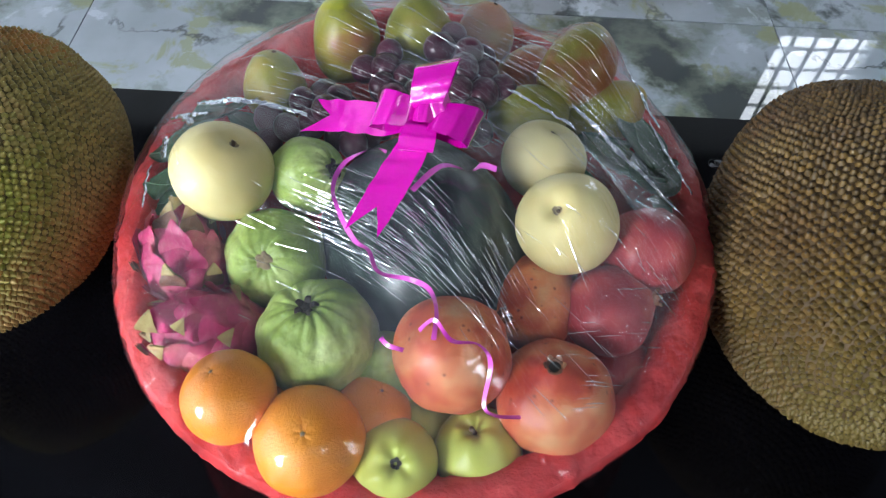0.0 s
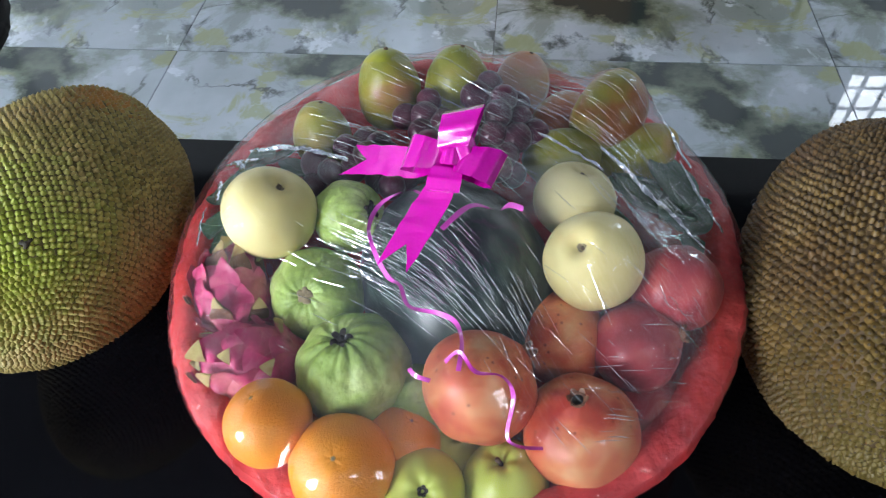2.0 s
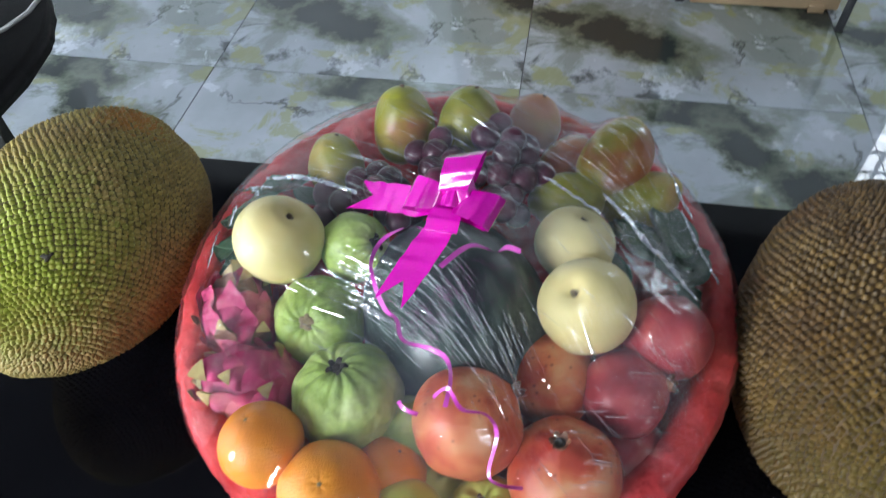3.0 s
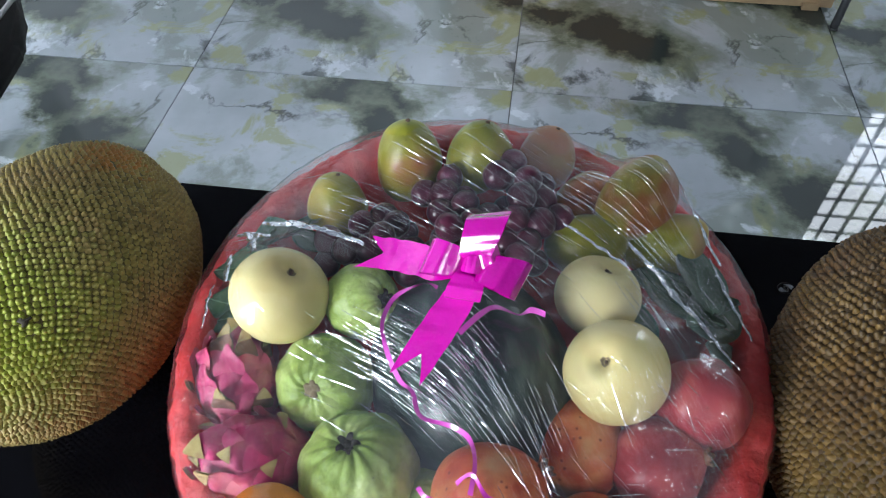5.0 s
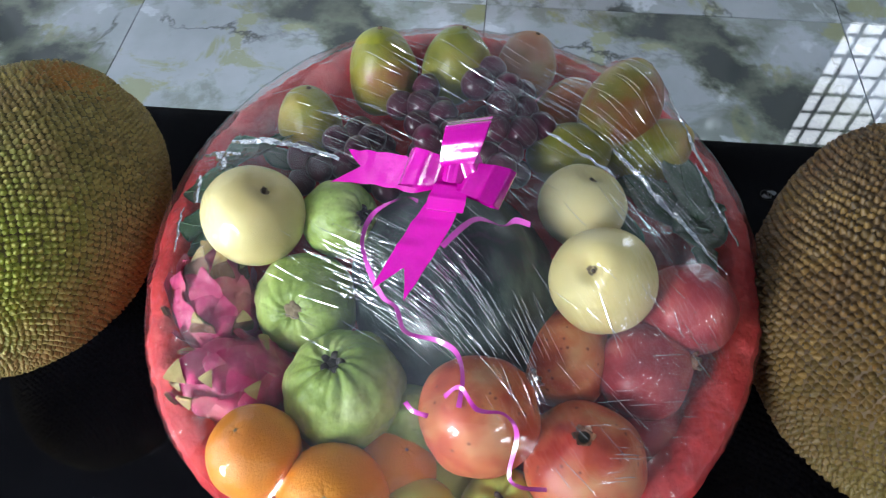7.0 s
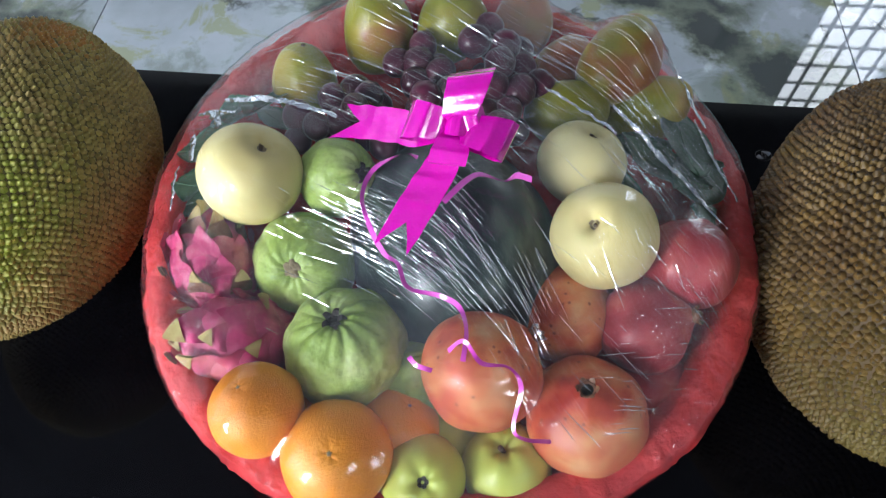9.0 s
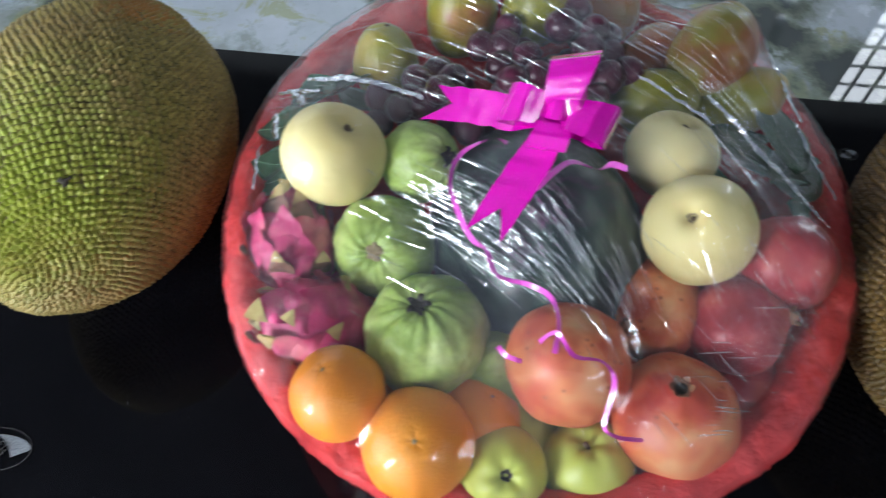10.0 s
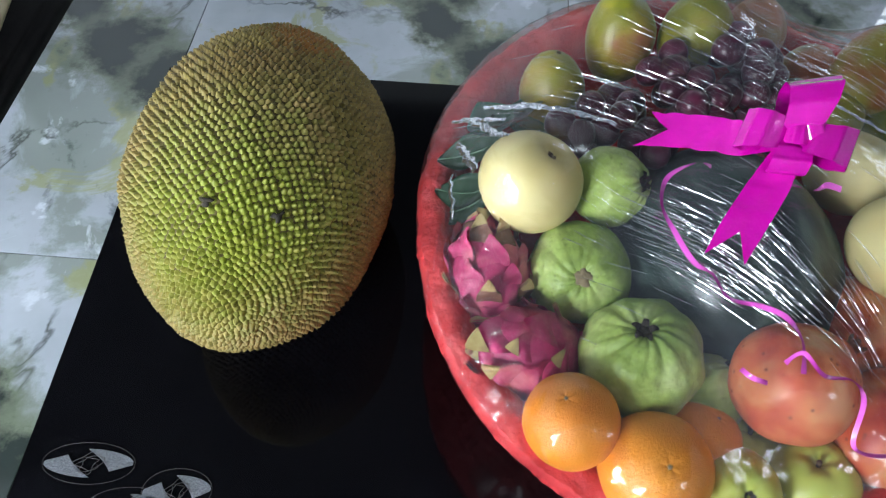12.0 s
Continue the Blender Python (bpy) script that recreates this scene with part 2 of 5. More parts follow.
def film_mat(name, low, high, rough, white):
    """Clear stretch film: mostly see-through, with gloss, fine stretched creases and a slight milky veil that paints in
    reflected haze.
    """
    m = bpy.data.materials.new(name)
    m.use_nodes = True
    t = m.node_tree
    n, l = t.nodes, t.links
    n.remove(n["Principled BSDF"])
    out = n["Material Output"]
    tc = n.new("ShaderNodeTexCoord")
    lines = []
    for ang, sx, sy, seed in ((-30, 2.5, 330, 0.0), (-52, 2.5, 300, 4.0)):
        mp = n.new("ShaderNodeMapping")
        mp.vector_type = "TEXTURE"
        mp.inputs["Location"].default_value = (seed, seed, 0)
        mp.inputs["Rotation"].default_value = (0, 0, radians(ang))
        mp.inputs["Scale"].default_value = (1 / sx, 1 / sy, 1 / 9)
        l.new(tc.outputs["Object"], mp.inputs[0])
        no = n.new("ShaderNodeTexNoise")
        no.inputs["Scale"].default_value, no.inputs["Detail"].default_value = 1.0, 1.0
        l.new(mp.outputs[0], no.inputs["Vector"])
        rp = n.new("ShaderNodeValToRGB")
        e = rp.color_ramp.elements
        e[0].position, e[0].color = 0.46, (0, 0, 0, 1)
        e[1].position, e[1].color = 0.68, (1, 1, 1, 1)
        l.new(no.outputs[0], rp.inputs[0])
        lines.append(rp.outputs[0])
    sep = n.new("ShaderNodeSeparateXYZ")
    l.new(tc.outputs["Object"], sep.inputs[0])
    zr = n.new("ShaderNodeMapRange")
    zr.inputs[1].default_value, zr.inputs[2].default_value = 0.0, 0.05
    l.new(sep.outputs["X"], zr.inputs[0])
    flat = n.new("ShaderNodeVectorMath")
    flat.operation = "MULTIPLY"
    flat.inputs[1].default_value = (1, 1, 0)
    l.new(tc.outputs["Object"], flat.inputs[0])

    def spots(places, floor):
        total = None
        for px, py, pr in places:
            d = n.new("ShaderNodeVectorMath")
            d.operation = "DISTANCE"
            d.inputs[1].default_value = (px, py, 0)
            l.new(flat.outputs[0], d.inputs[0])
            r = n.new("ShaderNodeMapRange")
            r.inputs[1].default_value, r.inputs[2].default_value = pr * 0.5, pr
            r.inputs[3].default_value, r.inputs[4].default_value = 1.0, floor
            l.new(d.outputs["Value"], r.inputs[0])
            if total is None:
                total = r.outputs[0]
            else:
                mxm = n.new("ShaderNodeMath")
                mxm.operation = "MAXIMUM"
                l.new(total, mxm.inputs[0])
                l.new(r.outputs[0], mxm.inputs[1])
                total = mxm.outputs[0]
        return total
    # crumpled spots by the rim, and the places where the film is pulled into lines
    total = spots(((-0.19, 0.055, 0.075), (0.185, 0.035, 0.07), (0.19, -0.13, 0.06), (-0.215, -0.03, 0.06), (-0.21, -0.09, 0.06), (-0.18, -0.15, 0.05), (0.10, 0.14, 0.05)), 0.0)
    pulled = spots(((0.05, -0.11, 0.05), (0.085, -0.15, 0.05), (-0.04, -0.06, 0.05), (-0.09, -0.05, 0.04), (0.165, 0.04, 0.06), (-0.06, 0.07, 0.06), (-0.15, 0.075, 0.04), (0.08, 0.11, 0.06), (0.18, -0.09, 0.05), (0.13, -0.09, 0.04)), 0.08)
    cn = n.new("ShaderNodeTexNoise")
    cn.inputs["Scale"].default_value, cn.inputs["Detail"].default_value, cn.inputs["Distortion"].default_value = 60, 3, 1.2
    l.new(tc.outputs["Object"], cn.inputs["Vector"])
    cm = n.new("ShaderNodeMath")
    cm.operation = "MULTIPLY"
    l.new(cn.outputs[0], cm.inputs[0])
    l.new(total, cm.inputs[1])
    bu3 = n.new("ShaderNodeBump")
    bu3.inputs["Strength"].default_value, bu3.inputs["Distance"].default_value = 0.7, 0.007
    l.new(cm.outputs[0], bu3.inputs["Height"])
    mixc = n.new("ShaderNodeMixRGB")
    l.new(zr.outputs[0], mixc.inputs[0])
    l.new(lines[0], mixc.inputs[1])
    l.new(lines[1], mixc.inputs[2])
    bu = n.new("ShaderNodeBump")
    bu.inputs["Strength"].default_value, bu.inputs["Distance"].default_value = 0.5, 0.0022
    lm = n.new("ShaderNodeMath")
    lm.operation = "MULTIPLY"
    l.new(mixc.outputs[0], lm.inputs[0])
    l.new(pulled, lm.inputs[1])
    l.new(lm.outputs[0], bu.inputs["Height"])
    l.new(bu3.outputs[0], bu.inputs["Normal"])
    wob = n.new("ShaderNodeTexNoise")
    wob.inputs["Scale"].default_value, wob.inputs["Detail"].default_value = 38, 2.0
    l.new(tc.outputs["Object"], wob.inputs["Vector"])
    bu2 = n.new("ShaderNodeBump")
    bu2.inputs["Strength"].default_value, bu2.inputs["Distance"].default_value = 0.45, 0.006
    l.new(wob.outputs[0], bu2.inputs["Height"])
    l.new(bu.outputs[0], bu2.inputs["Normal"])
    gl = n.new("ShaderNodeBsdfGlossy")
    gl.inputs["Roughness"].default_value = rough
    l.new(bu2.outputs[0], gl.inputs["Normal"])
    tr = n.new("ShaderNodeBsdfTransparent")
    tr.inputs[0].default_value = (0.995, 0.995, 0.995, 1)
    df = n.new("ShaderNodeBsdfDiffuse")
    df.inputs[0].default_value = (0.68, 0.76, 0.88, 1)
    veil = n.new("ShaderNodeMixShader")
    # window sheen painted as extra pale veil at these spots
    sheen = n.new("ShaderNodeMath")
    sheen.operation = "MULTIPLY_ADD"
    sheen.inputs[1].default_value, sheen.inputs[2].default_value = 0.035, white
    l.new(spots(((-0.03, -0.07, 0.085), (-0.02, -0.165, 0.06), (0.07, 0.02, 0.05), (0.02, 0.12, 0.06), (0.155, -0.10, 0.06), (-0.18, 0.06, 0.06)), 0.0), sheen.inputs[0])
    l.new(sheen.outputs[0], veil.inputs[0])
    l.new(tr.outputs[0], veil.inputs[1])
    l.new(df.outputs[0], veil.inputs[2])
    fr = n.new("ShaderNodeFresnel")
    fr.inputs["IOR"].default_value = 1.45
    l.new(bu2.outputs[0], fr.inputs["Normal"])
    fm = n.new("ShaderNodeMapRange")
    fm.inputs[1].default_value, fm.inputs[2].default_value = 0.03, 0.6
    fm.inputs[3].default_value, fm.inputs[4].default_value = low, high
    l.new(fr.outputs[0], fm.inputs[0])
    mx = n.new("ShaderNodeMixShader")
    l.new(fm.outputs[0], mx.inputs[0])
    l.new(veil.outputs[0], mx.inputs[1])
    l.new(gl.outputs[0], mx.inputs[2])
    l.new(mx.outputs[0], out.inputs["Surface"])
    return m


M_FILM = film_mat("clear_stretch_film", 0.058, 0.38, 0.05, 0.013)
# edges and folds: part of their diffuse white paints in window glints
M_ROLL = film_mat("rolled_film_edge", 0.5, 0.9, 0.2, 0.5)
M_FOLD = film_mat("film_fold", 0.5, 0.85, 0.10, 0.12)


def tile_mat():
    """Polished white porcelain marble with grey-green clouds; each tile carries the same print."""
    m = bpy.data.materials.new("marble_tile")
    m.use_nodes = True
    t = m.node_tree
    n, l = t.nodes, t.links
    b = n["Principled BSDF"]
    tc = n.new("ShaderNodeTexCoord")

    def noise_at(scale, detail, seed, rough=0.55, dist=0.0):
        o = n.new("ShaderNodeTexNoise")
        o.noise_dimensions = "4D"
        o.inputs["Scale"].default_value, o.inputs["Detail"].default_value = scale, detail
        o.inputs["Roughness"].default_value, o.inputs["Distortion"].default_value = rough, dist
        o.inputs["W"].default_value = seed
        l.new(tc.outputs["Object"], o.inputs["Vector"])
        return o.outputs[0]

    def ramp(src, *stops):
        r = n.new("ShaderNodeValToRGB")
        while len(r.color_ramp.elements) < len(stops):
            r.color_ramp.elements.new(0.5)
        for e, (p, v) in zip(r.color_ramp.elements, stops):
            e.position, e.color = p, (v, v, v, 1)
        l.new(src, r.inputs[0])
        return r.outputs[0]

    def mix(fac, a, col):
        x = n.new("ShaderNodeMixRGB")
        l.new(fac, x.inputs[0])
        if isinstance(a, tuple):
            x.inputs[1].default_value = (*a, 1)
        else:
            l.new(a, x.inputs[1])
        x.inputs[2].default_value = (*col, 1)
        return x.outputs[0]

    def cloud(cx, cy, sx, sy, ang, warp):
        """A stain with a ragged edge about one place of the print."""
        w = n.new("ShaderNodeTexNoise")
        w.inputs["Scale"].default_value, w.inputs["Detail"].default_value, w.inputs["Roughness"].default_value = 8, 7, 0.66
        l.new(tc.outputs["Object"], w.inputs["Vector"])
        a1 = n.new("ShaderNodeVectorMath")
        a1.operation = "MULTIPLY_ADD"
        a1.inputs[1].default_value, a1.inputs[2].default_value = (warp, warp, 0), (-warp / 2, -warp / 2, 0)
        l.new(w.outputs["Color"], a1.inputs[0])
        ad = n.new("ShaderNodeVectorMath")
        l.new(tc.outputs["Object"], ad.inputs[0])
        l.new(a1.outputs[0], ad.inputs[1])
        mp = n.new("ShaderNodeMapping")
        mp.vector_type = "TEXTURE"
        mp.inputs["Location"].default_value = (cx, cy, 0)
        mp.inputs["Rotation"].default_value = (0, 0, radians(ang))
        mp.inputs["Scale"].default_value = (sx, sy, 1)
        l.new(ad.outputs[0], mp.inputs[0])
        le = n.new("ShaderNodeVectorMath")
        le.operation = "LENGTH"
        l.new(mp.outputs[0], le.inputs[0])
        return ramp(le.outputs["Value"], (0.62, 0.95), (0.95, 0.0))

    col = mix(ramp(noise_at(4, 5, 1.3), (0.35, 0.0), (0.68, 1.0)), (0.52, 0.57, 0.62), (0.36, 0.40, 0.43))
    col = mix(ramp(noise_at(3.6, 7, 5.1, 0.62, 0.9), (0.49, 0.0), (0.56, 0.7)), col, (0.22, 0.26, 0.21))
    col = mix(ramp(noise_at(4.6, 6, 9.7, 0.62, 0.7), (0.56, 0.0), (0.61, 0.7)), col, (0.34, 0.36, 0.15))
    col = mix(ramp(noise_at(7.0, 6, 19.7, 0.6, 0.5), (0.60, 0.0), (0.64, 0.8)), col, (0.70, 0.75, 0.80))
    col = mix(ramp(noise_at(2.6, 7, 14.2, 0.65, 1.0), (0.58, 0.0), (0.63, 0.85)), col, (0.06, 0.075, 0.07))
    # thin veins, broken up
    gate = ramp(noise_at(4.0, 3, 31.0), (0.5, 0.0), (0.6, 1.0))
    v = ramp(noise_at(2.6, 6, 3.3, 0.55, 0.5), (0.488, 0.0), (0.5, 0.9), (0.512, 0.0))
    gm = n.new("ShaderNodeMath")
    gm.operation = "MULTIPLY"
    l.new(gate, gm.inputs[0])
    l.new(v, gm.inputs[1])
    col = mix(gm.outputs[0], col, (0.07, 0.08, 0.07))
    # dark clouds of the print, with an olive margin
    for cx, cy, sx, sy, ang, warp in ((0.05, 0.385, 0.19, 0.065, -8, 0.22), (0.14, 0.25, 0.08, 0.15, 35, 0.24), (0.27, 0.12, 0.14, 0.11, -40, 0.26), (0.42, 0.03, 0.12, 0.09, -20, 0.24),
                                      (-0.17, -0.16, 0.24, 0.11, -25, 0.28), (-0.34, -0.07, 0.10, 0.05, 10, 0.2)):
        col = mix(cloud(cx, cy, sx * 1.35, sy * 1.5, ang, warp), col, (0.17, 0.20, 0.14))
        col = mix(cloud(cx, cy, sx, sy, ang, warp), col, (0.028, 0.038, 0.036))
    l.new(col, b.inputs["Base Color"])
    b.inputs["Roughness"].default_value = 0.025
    b.inputs["Specular IOR Level"].default_value = 0.5
    return m


M_TILE = tile_mat()


# ---- building helpers ----
def link(name, bm, material, parent=None, label="", smooth=True):
    me = bpy.data.meshes.new(name)
    bm.to_mesh(me)
    bm.free()
    if material:
        me.materials.append(material)
    for p in me.polygons:
        p.use_smooth = smooth
    ob = new(name, me)
    if parent:
        ob.parent = parent
    if label:
        ob["label"] = label
    return ob


def part(name, bm, material, parent, label="", smooth=True):
    return link(name, bm, material, parent, label, smooth)


def base(name, m, label, category, group="", kind=""):
    ob = new(name)
    ob.empty_display_size = 0.02
    ob.matrix_world = m
    return tagged(ob, label, category, group, kind)


def box(bm, x0, x1, y0, y1, z0, z1, bevel=0.0):
    g = bmesh.ops.create_cube(bm, size=1, matrix=Matrix.Translation(((x0 + x1) / 2, (y0 + y1) / 2, (z0 + z1) / 2)) @ Matrix.Diagonal((x1 - x0, y1 - y0, z1 - z0, 1)))
    if bevel:
        es = {e for v in g["verts"] for e in v.link_edges}
        bmesh.ops.bevel(bm, geom=list(es), offset=bevel, segments=2, affect="EDGES", profile=0.6)
    return bm


def bx(*a, **k):
    return box(bmesh.new(), *a, **k)


def shape(fn, nu=48, nv=32):
    """A closed form from fn(polar angle from +z, azimuth), which gives a place."""
    bm = bmesh.new()
    top, bot = bm.verts.new(fn(0, 0)), bm.verts.new(fn(math.pi, 0))
    rows = [[bm.verts.new(fn(math.pi * j / nv, 2 * math.pi * i / nu)) for i in range(nu)] for j in range(1, nv)]
    for i in range(nu):
        k = (i + 1) % nu
        bm.faces.new((top, rows[0][i], rows[0][k]))
        bm.faces.new((bot, rows[-1][k], rows[-1][i]))
        for a, c in zip(rows, rows[1:]):
            bm.faces.new((a[i], c[i], c[k], a[k]))
    return bm


def lathe(profile, n=96, warp=None):
    bm = bmesh.new()
    rings = []
    for r, z in profile:
        ring = []
        for i in range(n):
            a = 2 * math.pi * i / n
            p = Vector((r * math.cos(a), r * math.sin(a), z))
            ring.append(bm.verts.new(warp(p, a, r) if warp else p))
        rings.append(ring)
    for a, c in zip(rings, rings[1:]):
        for i in range(n):
            k = (i + 1) % n
            bm.faces.new((a[i], a[k], c[k], c[i]))
    return bm


def strip(centres, sides, thick=0.0002, notch=0.0, sub=6):
    """A thin two-layered ribbon through the centres; sides are its half widths as vectors. notch: a V cut into its end, in steps of the centres."""
    def cr(p, t):
        k = min(int(t), len(p) - 2)
        f = t - k
        a, b_, c, d = p[max(k - 1, 0)], p[k], p[k + 1], p[min(k + 2, len(p) - 1)]
        return 0.5 * ((2 * b_) + (c - a) * f + (2 * a - 5 * b_ + 4 * c - d) * f * f + (3 * b_ - a - 3 * c + d) * f ** 3)
    cs, ss = [Vector(c) for c in centres], [Vector(c) for c in sides]
    if len(ss) == 1:
        ss = ss * len(cs)
    last = len(cs) - 1
    n = last * sub
    bm = bmesh.new()
    rows = []
    for j in range(n + 1):
        row = []
        for q in (-1, -0.5, 0, 0.5, 1):
            t = j / sub
            t -= (1 - abs(q)) * notch * (t / last) ** 4
            c, s = cr(cs, t), cr(ss, t)
            tang = cr(cs, min(t + 0.1, last)) - cr(cs, max(t - 0.1, 0))
            up = tang.cross(s).normalized() * thick
            p = c + s * q
            row.append((bm.verts.new(p + up), bm.verts.new(p - up)))
        rows.append(row)
    for a, b_ in zip(rows, rows[1:]):
        for i in range(4):
            bm.faces.new((a[i][0], a[i + 1][0], b_[i + 1][0], b_[i][0]))
            bm.faces.new((a[i][1], b_[i][1], b_[i + 1][1], a[i + 1][1]))
    return bm


def tube(pts, r, n=8):
    bm = bmesh.new()
    pts = [Vector(p) for p in pts]
    rings = []
    for i, p in enumerate(pts):
        d = (pts[min(i + 1, len(pts) - 1)] - pts[max(i - 1, 0)]).normalized()
        u = d.orthogonal().normalized()
        w = d.cross(u)
        rr = r[i] if isinstance(r, (list, tuple)) else r
        rings.append([bm.verts.new(p + (u * math.cos(a) + w * math.sin(a)) * rr) for a in (2 * math.pi * k / n for k in range(n))])
    for a, c in zip(rings, rings[1:]):
        for i in range(n):
            k = (i + 1) % n
            bm.faces.new((a[i], a[k], c[k], c[i]))
    bm.faces.new(rings[0])
    bm.faces.new(rings[-1])
    bmesh.ops.recalc_face_normals(bm, faces=bm.faces)
    return bm


def aim(p, axis, turn=0.0):
    """A pose at p whose own z points along axis."""
    q = Vector(axis).normalized().to_track_quat("Z", "Y")
    return Matrix.Translation(p) @ q.to_matrix().to_4x4() @ pose(0, 0, 0, 0, 0, turn)


def lump(x, y, z, seed, freq, amp):
    return amp * noise.noise(Vector((x * freq + seed, y * freq - seed, z * freq + 2 * seed)))


# ---- the room ----
TOP = 0.50                     # table top
X0, X1, Y0, Y1, ZC = -2.6, 3.3, -1.3, 3.0, 2.9
TH = 0.15


def wall(name, along, at, lo, hi, holes, sign):
    """A wall with thickness outward, built of solid pieces round its openings (lo, hi, z0, z1)."""
    bm = bmesh.new()
    cuts = sorted({lo, hi, *(v for h in holes for v in h[:2])})
    for a, c in zip(cuts, cuts[1:]):
        mids = [h for h in holes if h[0] < (a + c) / 2 < h[1]]
        spans, z = [], 0.0
        for h in sorted(mids, key=lambda q: q[2]):
            spans.append((z, h[2]))
            z = h[3]
        spans.append((z, ZC))
        for z0, z1 in spans:
            if z1 - z0 > 0.001:
                if along == "x":
                    box(bm, a, c, min(at, at + sign * TH), max(at, at + sign * TH), z0, z1)
                else:
                    box(bm, min(at, at + sign * TH), max(at, at + sign * TH), a, c, z0, z1)
    return tagged(link(name, bm, M_WALL, smooth=False), "pale painted plaster room wall", "wall", kind="structure")


wall("wall_north", "x", Y1, X0 - TH, X1 + TH, [(1.65, 2.20, 1.05, 2.35), (1.21, 1.27, 1.15, 2.15)], 1)
# the second, higher opening is cut for the added fill lamp
wall("wall_south", "x", Y0, X0 - TH, X1 + TH, [(-2.20, -1.14, 0.88, 1.92), (1.30, 2.20, 1.85, 2.55)], -1)
wall("wall_west", "y", X0, Y0, Y1, [], -1)
wall("wall_east", "y", X1, Y0, Y1, [], 1)
tagged(link("ceiling", bx(X0 - TH, X1 + TH, Y0 - TH, Y1 + TH, ZC, ZC + 0.12), M_CEIL, smooth=False), "plain dark grey ceiling", "ceiling", kind="structure")
tagged(link("ground", bx(-60, 60, -60, 60, -0.32, -0.12), M_GROUT, smooth=False), "dull outdoor ground beyond the room", "ground", kind="structure")


def grille(name, m, W, H, cols, rows, label):
    """A barred window; its own x runs along the wall, y outward."""
    w = base(name, m, label, "window", kind="structure")
    for a in ((0, W, 0, 0.03), (0, W, H - 0.03, H), (0, 0.03, 0.03, H - 0.03), (W - 0.03, W, 0.03, H - 0.03)):
        part("window_frame", bx(a[0], a[1], 0.02, 0.07, a[2], a[3], bevel=0.004), M_FRAME, w, smooth=False)
    for i in range(1, cols):
        part("grille_bar", bx(W * i / cols - 0.007, W * i / cols + 0.007, 0.035, 0.05, 0.03, H - 0.03), M_IRON, w, smooth=False)
    for j in range(1, rows):
        part("grille_bar", bx(0.03, W - 0.03, 0.052, 0.064, H * j / rows - 0.006, H * j / rows + 0.006), M_IRON, w, smooth=False)
    return w


grille("window_1", pose(1.65, Y1, 1.05), 0.55, 1.30, 5, 10, "tall barred window with a grey iron grille")
grille("window_3", pose(-1.14, Y0, 0.88, 0, 0, 180), 1.06, 1.04, 6, 4, "barred window letting in daylight")
grille("fill_window", pose(2.20, Y0, 1.85, 0, 0, 180), 0.90, 0.70, 6, 3, "unseen high barred window added for fill light")


def shutter():
    s = base("window_shutter", pose(2.23, Y1 - 0.03, 1.2), "light blue painted louvred window shutter folded back on the wall", "shutter")
    for a in ((0, 0.06, 0, 1.2), (0.54, 0.60, 0, 1.2)):
        part("stile", bx(a[0], a[1], -0.03, 0.027, a[2], a[3], bevel=0.004), M_BLUE, s, smooth=False)
    for a in ((0, 0.06), (0.57, 0.63), (1.14, 1.2)):
        part("rail", bx(0.061, 0.539, -0.028, 0.024, a[0], a[1], bevel=0.004), M_BLUE, s, smooth=False)
    for k in range(14):
        z = 0.095 + k * 0.0365 + (0.06 + 0.008) * (k > 12)
        for zz in (z, z + 0.575):
            if zz < 1.12 and not 0.55 < zz < 0.65:
                bm = bx(0.061, 0.539, -0.004, 0.004, -0.019, 0.019)
                bmesh.ops.transform(bm, matrix=pose(0, 0, zz, 35), verts=bm.verts)
                part("slat", bm, M_BLUE, s, smooth=False)


shutter()
vent = base("window_2", pose(1.21, Y1, 1.15), "narrow slit window with small cross bars", "window", kind="structure")
for z in (0.06, 0.16, 0.21, 0.37, 0.50, 0.56, 0.72, 0.84):
    part("cross_bar", bx(0.001, 0.059, 0.03, 0.06, z, z + 0.05 + 0.3 * (z == 0.21) * 0.3, bevel=0.003), M_FRAME, vent, smooth=False)

